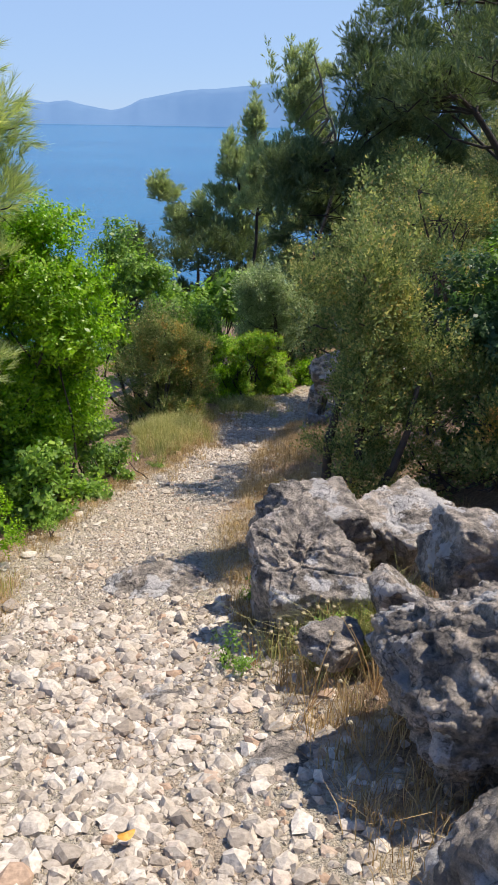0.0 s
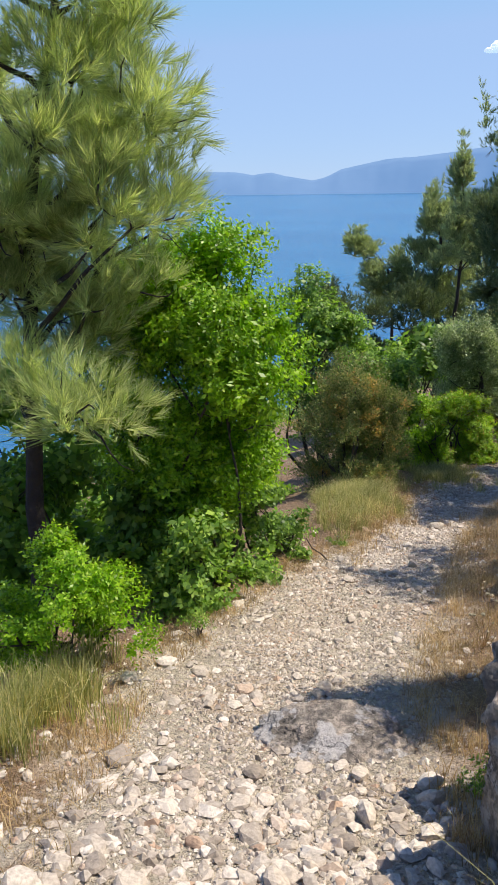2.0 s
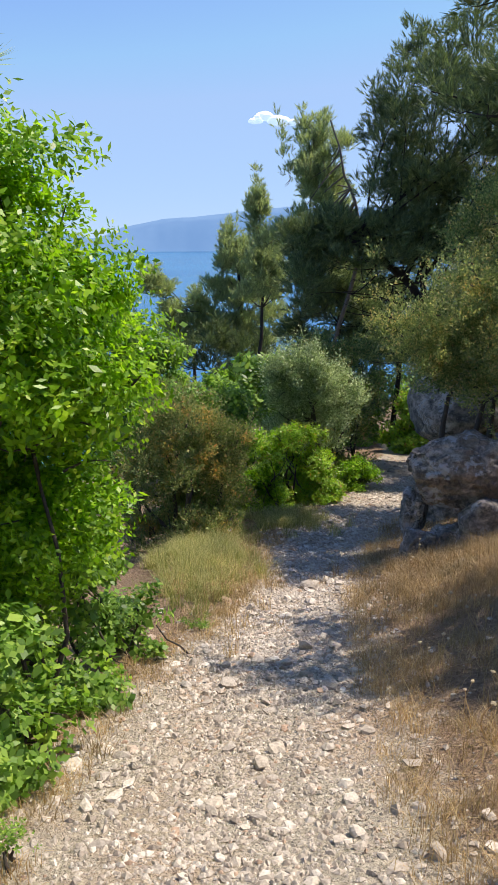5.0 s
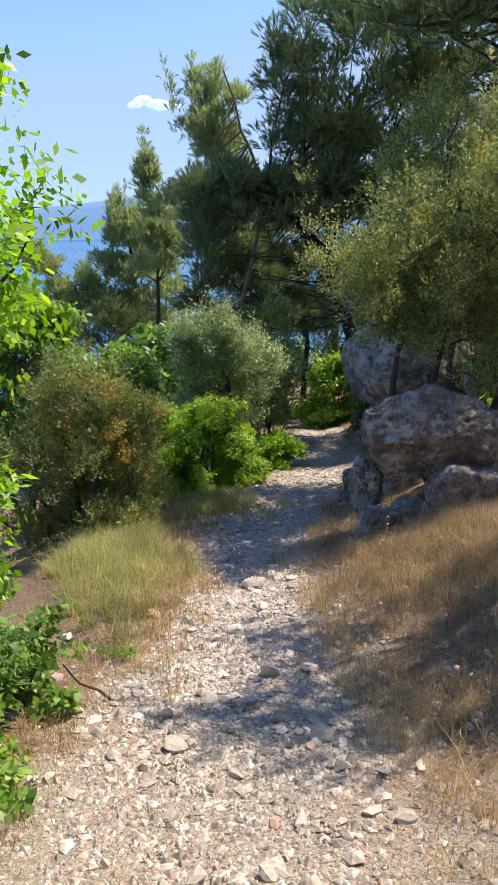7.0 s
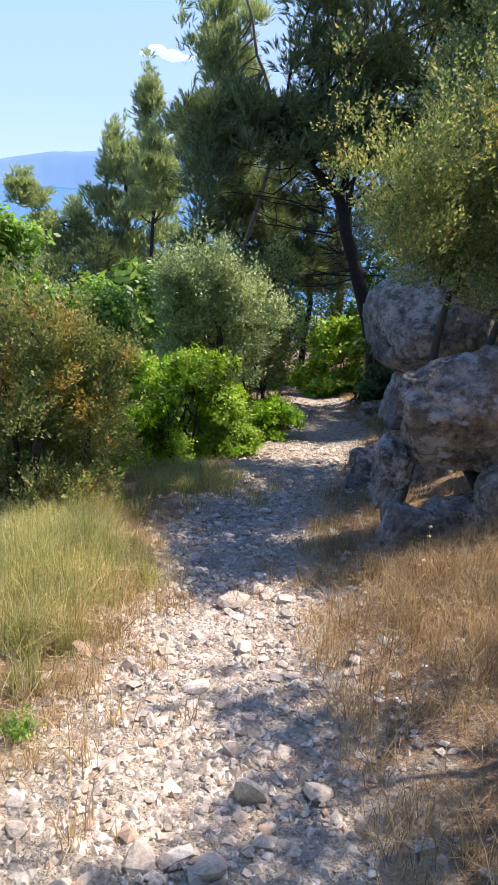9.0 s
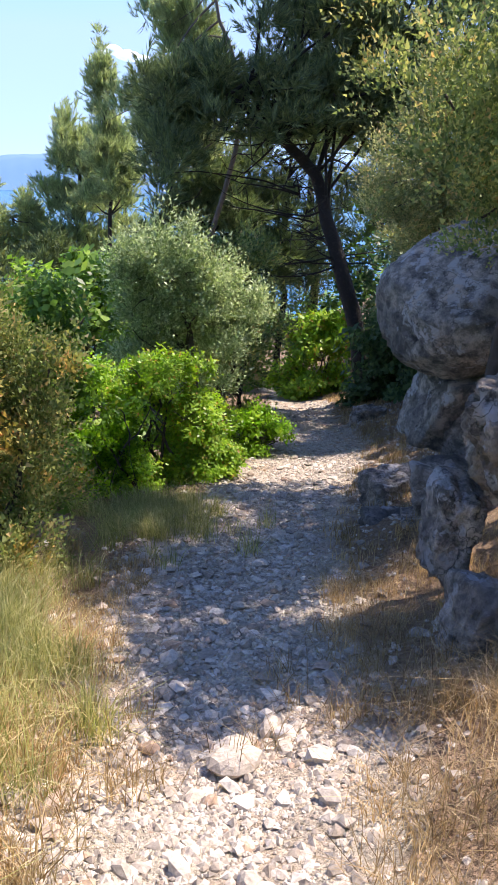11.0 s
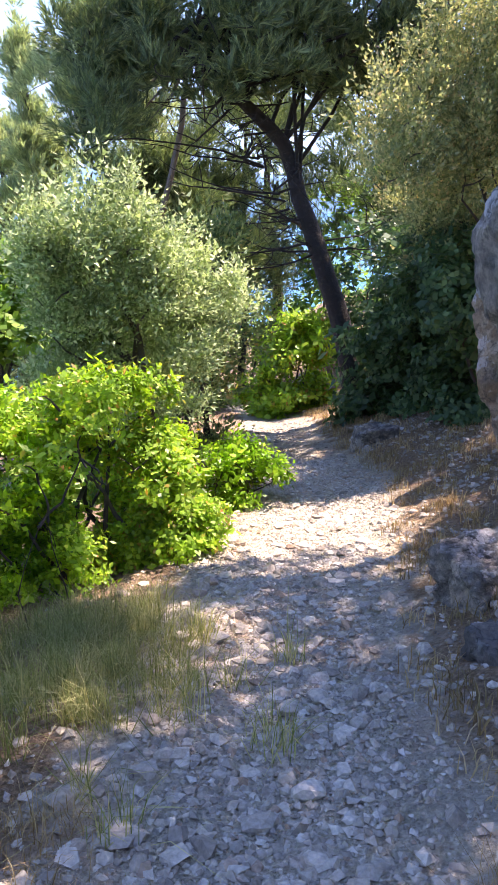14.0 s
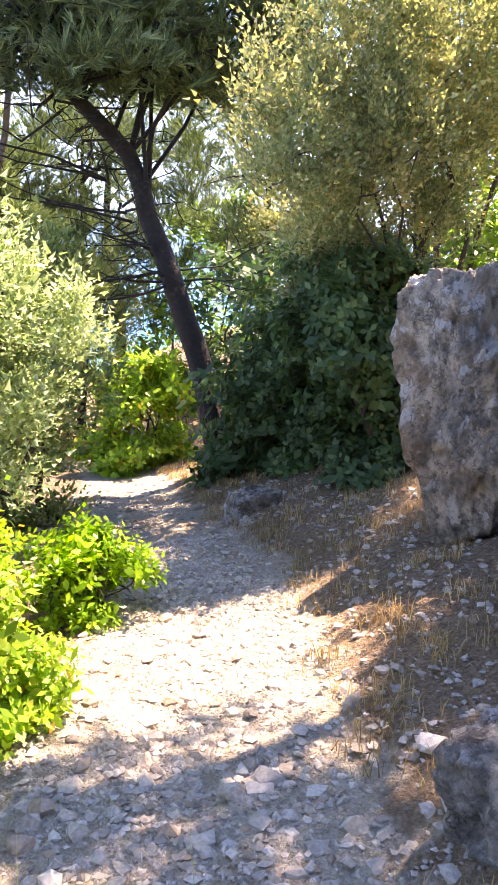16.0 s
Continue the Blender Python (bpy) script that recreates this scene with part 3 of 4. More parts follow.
    if fine_wood:
        tagged(part("twig_mass", mesh_from("twig_mass", *join(fine_wood), wood, True), root), kind="stuff")
    return root


SHRUBS, PINES = "shrubs beside the track", "pine trees"
# bright green mastic bush
plant("mastic_bush", "tall bright green mastic bush with dense glossy leaves", "bush", (-2.2, 8.0), envelope("ball", (-2.3, 7.95, -.76), (.8, .64, 1.32), 84, (.24, .38)),
      "mastic", 17500, .72, LEAF_BRIGHT, 101, trunk=.018, stems=9, group=SHRUBS, spiky=.6)
plant("low_shrub", "low dark green leafy shrub at the track edge", "bush", (-2.0, 7.05), envelope("dome", (-2.05, 7.1, -1.95), (.45, .4, .35), 12, (.14, .22)), "oak", 1500, .8, LEAF_DARK, 102, trunk=.015, stems=5, group=SHRUBS)
plant("low_shrub", "low bright green leafy shrub under the pine", "bush", (-2.5, 5.6), envelope("dome", (-2.5, 5.6, -1.5), (.45, .4, .35), 12, (.16, .26)), "mastic", 3600, .48, LEAF_BRIGHT, 103, trunk=.015, stems=5, group=SHRUBS)
plant("low_shrub", "small grey-green shrub at the track edge", "bush", (-1.75, 9.2), envelope("dome", (-1.75, 9.2, -2.65), (.3, .4, .25), 8, (.12, .2)), "oak", 700, .7, LEAF_DARK, 104, trunk=.012, stems=4, group=SHRUBS)
plant("oak_shrub", "dark evergreen shrub under the young pine", "bush", (-3.3, 7.6), envelope("dome", (-3.3, 7.6, -1.8), (.95, .6, 1.6), 28, (.25, .4)), "oak", 3800, 1.2, LEAF_DARK, 115, trunk=.03, stems=5, group=SHRUBS)
plant("low_shrub", "twiggy dark green shrub under the mastic bush", "bush", (-2.2, 8.7), envelope("dome", (-2.25, 8.6, -2.25), (.55, .5, .6), 16, (.16, .28)), "oak", 2600, .8, LEAF_DARK, 118, trunk=.015, stems=9, group=SHRUBS, twigs=90)
# golden pine on the seaward side
plant("pine_tree", "young pine with golden green long needles", "tree", (-3.3, 6.9), envelope("ball", (-3.0, 7.0, 1.25), (.95, .8, 1.4), 60, (.2, .36)) + envelope("ball", (-3.25, 7.0, .1), (.45, .5, .75), 18, (.2, .34)) + [(-2.5, 6.9, .9, .34), (-2.4, 7, 1.3, .38), (-2.75, 6.8, 1.7, .4), (-2.6, 6.9, 2.2, .36), (-2.25, 6.0, -.45, .34), (-2.45, 5.95, -.35, .36), (-2.9, 6.2, -.3, .36), (-2.2, 6.9, 1.5, .3), (-2.35, 7, 2.0, .22)],
      "pine", 8800, .88, NEEDLE_GOLD, 105, wood=BARK, trunk=.09, trunk_path=[(-3.25, 6.9, -1), (-3.1, 6.9, .8), (-2.8, 7.0, 2.6)], group=PINES, limbs=30, twigs=90)
# junipers on the uphill side
plant("juniper_bush", "tall olive-brown juniper bush beside the boulders", "bush", (1.12, 6.1), envelope("cone", (1.05, 6.1, -.55), (.45, .45, .8), 18, (.16, .26)) + plumes((1.05, 6.1, -.2), (.4, .36, .75), 24, .65, .14), "juniper", 9500, .8, SCALE, 106, trunk=.05, stems=5, group=SHRUBS, spiky=1, up=.7)
# leaf colour darkened so the bank behind the boulders looks shaded
plant("oak_shrub", "dense dark evergreen shrub on the bank", "bush", (2.5, 6.3), envelope("ball", (2.55, 6.2, -.4), (.9, .85, 1.1), 50, (.26, .42)), "oak", 10500, .74, LEAF_DEEP_SHADED, 107, trunk=.05, stems=5, group=SHRUBS)
plant("juniper_bush", "dark juniper in the shade above the boulders", "bush", (1.9, 5.9), envelope("dome", (1.95, 5.95, -.85), (.6, .5, .5), 20, (.16, .28)), "juniper", 4200, .9, SCALE_BROWN, 156, trunk=.04, stems=5, group=SHRUBS, spiky=1, up=.5)
plant("juniper_bush", "juniper with browned tips hanging over the boulders", "bush", (2.3, 12.7), envelope("ball", (1.9, 12.65, -1.15), (.75, .5, .45), 18, (.18, .3)) + plumes((1.6, 12.55, -.9), (.75, .5, .55), 26, .7, .15) + plumes((2.3, 12.6, -.6), (.5, .5, .4), 14, .75, .16) + [(1.9, 12.5, -1.5, .3), (2.3, 12.5, -1.45, .35), (1.6, 12.55, -1.35, .28), (2.7, 12.5, -1.5, .4), (2.5, 12.4, -1.9, .35), (1.1, 12.6, -1.1, .22), (2.1, 12.3, -1.7, .25)] + envelope("ball", (3.1, 12.5, -.1), (.6, .7, .6), 14, (.22, .36)),
      "juniper", 14000, .85, SCALE, 108, trunk=.06, stems=5, group=SHRUBS, spiky=1, up=.7)
# seaward scrub halfway
plant("juniper_bush", "olive-brown juniper scrub on the seaward side", "bush", (-1.6, 14.2), envelope("dome", (-1.55, 14.1, -3.0), (.8, .7, 1.0), 24, (.2, .34)) + plumes((-1.5, 14.1, -2.75), (.75, .5, .6), 26, .7, .15), "juniper", 8500, 1.0, SCALE_BROWN, 109, trunk=.04, stems=7, group=SHRUBS, spiky=1, up=.6)
plant("oak_shrub", "dark green evergreen shrub with broad leaves", "bush", (-1.3, 16.2), envelope("dome", (-1.3, 16.1, -3.2), (.7, .6, 1.3), 30, (.22, .38)), "oak", 6000, .9, LEAF_DARK, 110, trunk=.04, stems=6, group=SHRUBS)
plant("oak_shrub", "upright dark green evergreen shrub on the seaward side", "bush", (-2.5, 16.9), envelope("ball", (-2.5, 16.9, -2.25), (.8, .6, 1.4), 36, (.25, .42)), "oak", 5000, 1.1, LEAF_DARK, 111, trunk=.04, stems=6, group=SHRUBS)
plant("pine_tree", "young pine among the seaward scrub", "tree", (-3.5, 25), envelope("cone", (-3.45, 25, -3.6), (1.0, .8, 1.9), 40, (.25, .4)) + plumes((-3.5, 25, -2.9), (.5, .4, .5), 8, .9, .24), "far_pine", 8000, .9, NEEDLE_SHADED, 117, wood=BARK, trunk=.06, trunk_path=[(-3.5, 25, -4.5), (-3.55, 25, -2.2)], group=PINES, limbs=20, twigs=30)
plant("olive_tree", "small wild olive tree with silvery leaves", "tree", (.8, 18.4), envelope("dome", (.6, 18.25, -3.2), (.7, .5, .9), 24, (.14, .28)) + plumes((.55, 18.2, -2.5), (.68, .4, .4), 24, .5, .16) + plumes((1.2, 18.2, -2.75), (.3, .3, .3), 7, .4, .14), "olive", 8200, .95, LEAF_OLIVE, 112, trunk=.05, stems=4, spiky=1, up=.8)
plant("mastic_bush", "sunlit yellow-green mastic shrub in front of the olive", "bush", (.3, 17.2), envelope("dome", (.26, 17.1, -3.75), (.72, .42, 1.05), 36, (.15, .28)), "mastic", 7500, .75, LEAF_YELLOW, 113, trunk=.025, stems=8, group=SHRUBS)
plant("mastic_bush", "bushy yellow-green mastic shrub beside the seaward scrub", "bush", (-.55, 16.8), envelope("dome", (-.55, 16.8, -3.85), (.5, .4, .8), 22, (.15, .28)), "mastic", 4000, .75, LEAF_BRIGHT, 119, trunk=.02, stems=7, group=SHRUBS)
plant("bare_sapling", "thin bare sapling with a few leaves", "shrub", (-.05, 16.3), [(-.05, 16.3, -2.9, .2), (.05, 16.3, -3.2, .25), (-.2, 16.2, -3.3, .25)], "mastic", 60, .8, LEAF_YELLOW, 116, trunk=.005, stems=3, limbs=2, twigs=6)
plant("low_shrub", "low rounded green shrub at the track edge", "bush", (1.55, 18.2), envelope("dome", (1.5, 18.2, -4.25), (.36, .3, .28), 9, (.13, .2)), "mastic", 1100, .85, LEAF_BRIGHT, 114, trunk=.012, stems=5, group=SHRUBS)
# far pines
plant("pine_tree", "grey-green pine leaning out over the sea", "tree", (-2.2, 36), envelope("ball", (-2.4, 35.5, -2.6), (1.0, .8, 1.1), 38, (.26, .44)) + envelope("ball", (-3.6, 35.5, -1.5), (.55, .6, .45), 14, (.22, .36)) + plumes((-3.9, 35.5, -1.3), (.4, .4, .2), 5, .5, .2),
      "far_pine", 9000, 1.0, NEEDLE, 121, wood=BARK, trunk=.11, trunk_path=[(-2.2, 35.8, -5), (-2.5, 35.5, -2.2)], group=PINES, limbs=26)
plant("pine_tree", "green pine with pointed top against the sea", "tree", (-.2, 35), envelope("ball", (-.05, 35, -2.3), (1.4, 1.0, 2.5), 84, (.3, .5)) + plumes((-.1, 35, -.6), (1.1, .7, .5), 12, .9, .26) + plumes((-.9, 35, .1), (.12, .1, .1), 3, 1.1, .26),
      "far_pine", 17000, 1.0, NEEDLE, 122, wood=BARK, trunk=.14, trunk_path=[(-.3, 35, -3.5), (-.5, 35, .2)], group=PINES, limbs=34, up=.8, spiky=1)
plant("pine_tree", "slim pine with a spire top beside the pale crown", "tree", (.35, 32), envelope("cone", (.4, 32, .2), (.8, .7, 1.9), 34, (.24, .42)) + plumes((.1, 32, 1.3), (.25, .2, .3), 5, 1.0, .26), "far_pine", 8500, .95, NEEDLE, 155, wood=BARK, trunk=.1, trunk_path=[(.35, 32, -3), (.2, 32, 1.6)], group=PINES, limbs=24, up=.8, spiky=1)
plant("pine_tree", "tall thin pine with a pale bare top branch", "tree", (2.0, 27), envelope("ball", (1.6, 27, .3), (1.15, .9, 1.1), 40, (.28, .46)) + envelope("ball", (1.7, 27, 2.3), (.9, .8, 1.2), 30, (.22, .38)) + plumes((1.5, 27, 2.4), (.8, .5, .8), 12, .8, .24),
      "far_pine", 15000, .85, NEEDLE, 123, wood=PALE_WOOD, trunk=.075, trunk_path=[(2.2, 27, -3), (2.85, 26.2, .6), (2.3, 26.0, 2.0), (1.9, 26.0, 3.4)], group=PINES, limbs=34, up=.8, spiky=1)
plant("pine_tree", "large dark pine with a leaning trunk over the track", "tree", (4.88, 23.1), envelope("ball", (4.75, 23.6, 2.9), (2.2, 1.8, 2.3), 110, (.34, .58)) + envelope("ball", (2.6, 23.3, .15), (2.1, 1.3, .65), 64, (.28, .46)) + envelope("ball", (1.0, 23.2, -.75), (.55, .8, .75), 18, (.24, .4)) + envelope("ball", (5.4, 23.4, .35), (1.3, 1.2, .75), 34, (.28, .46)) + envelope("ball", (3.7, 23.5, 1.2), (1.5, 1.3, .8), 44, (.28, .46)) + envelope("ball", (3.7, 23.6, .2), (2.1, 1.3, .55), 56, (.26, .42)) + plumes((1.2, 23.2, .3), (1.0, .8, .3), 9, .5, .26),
      "far_pine", 36000, .94, NEEDLE_SHADED, 124, wood=BARK, trunk=.2, trunk_path=[(4.7, 23.1, -4.25), (4.2, 23.4, -2.3), (3.8, 23.8, -.85), (2.95, 23.6, -.15), (2.0, 23.4, .35)], group=PINES, limbs=20, twigs=160)
plant("pine_tree", "dark pine on the bank beside the outcrop", "tree", (4.9, 10.9), envelope("ball", (3.5, 10.5, 2.7), (1.3, 1.4, .8), 36, (.25, .42)) + envelope("ball", (4.6, 10.3, 3.6), (.9, 1.0, .8), 20, (.25, .42)), "far_pine", 3000, .85, NEEDLE_SHADED, 126, wood=BARK, trunk=.18, trunk_path=[(4.9, 10.8, 0), (4.6, 10.6, 2), (4.2, 10.4, 3.3)], group=PINES, limbs=40, twigs=90)
# added pine, its crown out of view, placed to shade the track
plant("pine_tree", "out-of-view spreading pine added to shade the track", "tree", (7.6, 17.6), envelope("ball", (5.1, 17.15, 4.2), (2.6, 1.35, .8), 64, (.28, .46)), "far_pine", 5200, 1.2, NEEDLE_SHADED, 127, wood=BARK, trunk=.2, trunk_path=[(7.5, 17.6, 1), (6.6, 17.8, 3), (5.2, 18.0, 4)], group=PINES, limbs=30, twigs=60)
# added juniper, kept out of view, sparse so it dapples the track
plant("juniper_bush", "out-of-view ragged juniper added to dapple the track", "bush", (2.2, 9.3), envelope("ball", (1.9, 9.3, .35), (.5, 1.4, .6), 11, (.16, .28)), "juniper", 1500, 1.0, SCALE, 139, trunk=.06, stems=3, group=SHRUBS, spiky=1)
# added pine; both crowns stand where their shadows reach the track
plant("pine_tree", "out-of-view pine added above the juniper to shade the track", "tree", (4.8, 14.2), envelope("ball", (3.3, 14.4, 2.0), (1.1, .8, .5), 26, (.22, .36)) + envelope("ball", (3.0, 15.4, 2.2), (1.1, .8, .5), 26, (.22, .36)), "far_pine", 3400, .85, NEEDLE_SHADED, 157, wood=BARK, trunk=.12, trunk_path=[(4.7, 14.2, 0), (4.2, 14.2, 1.2), (3.2, 14.2, 2.2)], group=PINES, limbs=24, twigs=40)
plant("pine_tree", "low dense pines on the slope above the sea", "tree", (-1.2, 33), envelope("ball", (-1.3, 33, -4.8), (2.9, 1.0, 1.7), 60, (.4, .6)) + plumes((-1.3, 33, -3.6), (2.4, .6, .4), 12, .8, .3), "far_pine", 11000, 1.15, NEEDLE_SHADED, 158, wood=BARK, trunk=.1, trunk_path=[(-1.2, 33, -5.5), (-1.2, 33, -4)], group=PINES, limbs=20, twigs=20)
plant("pine_tree", "dark young pine filling the gap under the large pine", "tree", (2.5, 28), envelope("ball", (2.5, 28, -2.4), (1.9, .8, 1.9), 50, (.36, .55)), "far_pine", 11000, 1.1, NEEDLE_SHADED, 159, wood=BARK, trunk=.1, trunk_path=[(2.5, 28, -4), (2.5, 28, -1.5)], group=PINES, limbs=20, twigs=30)
# added pine above the view, there only to shade the bend
plant("pine_tree", "out-of-view pine added to shade the bend of the track", "tree", (8.0, 22.8), envelope("ball", (6.9, 22.3, 2.3), (1.4, 1.2, .8), 34, (.26, .44)), "far_pine", 4500, .9, NEEDLE_SHADED, 160, wood=BARK, trunk=.14, trunk_path=[(7.9, 22.8, 0), (7.5, 22.6, 1.6), (6.9, 22.3, 2.5)], group=PINES, limbs=20, twigs=30)
dg = np.random.default_rng(88)
pine = [o for o in scene.objects if o.get("label", "").startswith("large dark pine")][0]
for k in range(34):
    u = dg.uniform(0, 1)
    o = np.array([4.25 - 1.5 * u, 23.4 + .2 * u, -2.5 + 2.3 * u])
    q = o + np.array([dg.normal() * 1.0 - .5, dg.normal() * .7 - .2, dg.uniform(-.35, .5)])
    part("dead_branch", mesh_from("dead_branch", *tube(bend(o, q, dg, .12, 6), [.02, .016, .013, .01, .007, .004], 5), BARK, True), pine, "bare dead grey branch" if k == 0 else "")
    for j in range(3):
        m_q = o + (q - o) * dg.uniform(.4, .9)
        part("dead_twig", mesh_from("dead_twig", *tube(bend(m_q, m_q + dg.normal(size=3) * [.35, .3, .25], dg, .15, 5), [.008, .007, .006, .004, .003], 4), BARK, True), pine)
# the end of the track
plant("oak_shrub", "dark evergreen shrub behind the tall rock", "bush", (5.0, 20.1), envelope("dome", (4.8, 19.9, -3.25), (.7, .45, 1.25), 26, (.25, .4)), "oak", 4500, 1.15, LEAF_DEEP_SHADED, 140, trunk=.03, stems=5, group=SHRUBS)
# juniper added out of view for shade; its extra clumps overhang the rock
plant("juniper_bush", "upright juniper above the tall rock, added to shade the slope", "bush", (5.9, 17.5), envelope("ball", (5.7, 17.5, .2), (.75, .8, 1.0), 24, (.25, .4)) + [(6.3, 18.9, .1, .45), (6.0, 18.8, -.4, .4), (6.6, 19.0, .4, .45), (5.9, 18.4, .1, .4), (6.3, 19.2, -.5, .4), (5.6, 18.7, -.8, .35), (5.5, 19.0, -.3, .35)], "juniper", 3800, 1.3, SCALE, 128, trunk=.05, stems=3, group=SHRUBS)
plant("juniper_bush", "juniper rooted above the rounded boulder", "bush", (3.3, 14.9), envelope("ball", (2.95, 14.7, .05), (.8, .8, .8), 34, (.22, .36)), "juniper", 4600, 1.1, SCALE, 137, trunk=.06, stems=4, group=SHRUBS, spiky=1, up=.5)
plant("oak_shrub", "dark evergreen shrub between the pine and the tall rock", "bush", (5.4, 21.3), envelope("dome", (5.3, 21.2, -3.8), (1.0, .5, 1.5), 34, (.25, .42)), "oak", 6000, 1.15, LEAF_DEEP_SHADED, 138, trunk=.04, stems=6, group=SHRUBS)
plant("juniper_bush", "sunlit golden juniper leaning over the tall rock", "bush", (5.7, 20.7), envelope("ball", (4.8, 19.6, -1.0), (1.0, .6, 1.0), 24, (.2, .34)) + envelope("ball", (5.0, 20.0, -2.0), (.9, .5, .5), 16, (.22, .36)) + plumes((3.95, 19.3, -1.45), (.75, .5, .6), 26, .8, .17) + plumes((4.8, 19.4, -.7), (1.0, .5, .8), 28, .9, .18), "juniper", 11500, 1.15, SCALE_GOLD, 131, trunk=.04, stems=3, group=SHRUBS, spiky=1, up=.5)
plant("oak_shrub", "dense dark evergreen thicket behind the track", "bush", (6.0, 22.6), envelope("dome", (5.9, 22.0, -4), (1.4, .8, 2.1), 46, (.35, .55)), "oak", 6000, 1.6, LEAF_DEEP_SHADED, 132, trunk=.05, stems=7, group=SHRUBS)
plant("mastic_bush", "sunlit yellow-green shrub at the bend of the track", "bush", (4.7, 25.6), envelope("dome", (4.65, 25.6, -5.0), (.78, .5, 1.2), 34, (.1, .25)), "mastic", 3600, 1.5, LEAF_YELLOW, 133, trunk=.03, stems=6, group=SHRUBS)
plant("juniper_bush", "tall sunlit juniper high on the bank", "bush", (6.8, 20.8), envelope("ball", (6.5, 20.4, .0), (.95, .7, 1.7), 40, (.25, .42)), "juniper", 5500, 1.3, SCALE_GOLD, 129, trunk=.05, stems=4, group=SHRUBS, spiky=1, up=.5)
# the next pines carry their shade in the needle colour
plant("pine_tree", "pine behind the bend of the track with shade-dark needles", "tree", (4.6, 29.2), envelope("ball", (4.7, 29, -1.6), (1.8, 1.0, 2.2), 70, (.32, .5)), "far_pine", 8000, .85, NEEDLE_SHADED, 153, wood=BARK, trunk=.1, trunk_path=[(4.6, 29.1, -3), (4.7, 29, 0)], group=PINES, limbs=20, twigs=30)
plant("pine_tree", "pine on the slope behind the tall rock with shade-dark needles", "tree", (8.6, 28.6), envelope("ball", (8.4, 28.4, -.8), (2.0, 1.0, 2.6), 70, (.35, .55)), "far_pine", 8000, .95, NEEDLE_SHADED, 154, wood=BARK, trunk=.12, trunk_path=[(8.5, 28.5, -2), (8.4, 28.4, 1)], group=PINES, limbs=20, twigs=30)
plant("pine_tree", "dark pines closing the view beyond the bend", "tree", (6.5, 32), envelope("ball", (6, 31, -1.2), (4.5, 1.5, 3.2), 90, (.45, .7)), "far_pine", 12000, 1.0, NEEDLE_SHADED, 134, wood=BARK, trunk=.18, trunk_path=[(6.4, 32, -3), (6.2, 32, 1)], group=PINES, limbs=26)
plant("juniper_bush", "olive-brown juniper scrub behind the olive", "bush", (1.8, 21.8), envelope("dome", (1.6, 21.8, -3.9), (1.3, .9, 1.6), 26, (.3, .5)), "juniper", 4000, 1.7, SCALE, 135, trunk=.04, stems=5, group=SHRUBS)
plant("oak_shrub", "dark evergreen scrub behind the juniper", "bush", (-.9, 20.5), envelope("dome", (-.9, 20.5, -4), (1.6, .9, 1.9), 26, (.35, .55)), "oak", 3600, 1.7, LEAF_DARK, 136, trunk=.04, stems=5, group=SHRUBS)

for x, y, w_, h_, mat, sprig, sd in ((8.2, 21, 1.6, 2.2, LEAF_DARK, "oak", 141), (7.2, 25.5, 1.8, 2.4, LEAF_DEEP_SHADED, "oak", 142), (3.2, 29.5, 1.8, 2.0, LEAF_DARK, "oak", 143),
                                   (9.5, 28, 2.4, 3.4, SCALE, "juniper", 144), (2.0, 28.4, 1.8, 2.8, LEAF_DARK, "oak", 150), (5.6, 30.4, 2.0, 3.0, SCALE, "juniper", 151), (7.8, 30, 2.0, 4.0, LEAF_DARK, "oak", 152), (6.0, 16.4, 1.6, 1.8, LEAF_DARK, "oak", 145), (4.4, 13.2, 1.4, 1.6, LEAF_DARK, "oak", 146),
                                   (-4.2, 14.5, 1.3, 1.6, LEAF_DARK, "oak", 147), (-4.5, 10.5, 1.3, 1.5, LEAF_DARK, "oak", 148), (.6, 31, 2.2, 2.6, NEEDLE, "far_pine", 149)):
    z = ground_z(x, y)
    plant("thicket_shrub", "dense evergreen thicket on the slope behind the track", "bush", (x, y), envelope("dome", (x, y, z + h_ * .42), (w_, .9, h_ * .75), 34, (.35, .55)), sprig, 2000, 1.7 if sprig != "far_pine" else 1.2, mat, sd,
          trunk=.04, stems=5, group="thickets on the slope", limbs=8, twigs=20)

hg = np.random.default_rng(77)
bx_, by_ = hg.uniform(-26, 34, 520), hg.uniform(-16, 75, 520)
beside_ = np.abs(bx_ - along(PATH_X, by_))
keep = ((by_ < 3) & (beside_ > 2.6)) | ((by_ >= 3) & (by_ < 34) & ((bx_ > 9) | (bx_ < -6 - .12 * by_))) | (by_ >= 34)
bx_, by_ = bx_[keep], by_[keep]
bz_ = height(bx_, by_)
n_ = 16 * len(bx_)
k_ = hg.integers(0, len(bx_), n_)
d_ = hg.normal(size=(n_, 3))
d_ /= np.linalg.norm(d_, axis=1)[:, None]
d_[:, 2] = np.abs(d_[:, 2])
size_ = hg.uniform(.5, 1.4, len(bx_))[k_]
at_ = np.stack([bx_[k_], by_[k_], bz_[k_]], -1) + d_ * size_[:, None] * hg.uniform(.5, 1.1, (n_, 1)) * [1, 1, 1.1]
tagged(new("hillside_scrub", leaf_mesh("hillside_scrub", scatter(SPRIGS["oak"], at_, d_ + [0, 0, .3], hg.uniform(4.0, 6.0, n_), hg), LEAF_DARK)),
       "far evergreen scrub covering the hillside", "scrub", kind="stuff")

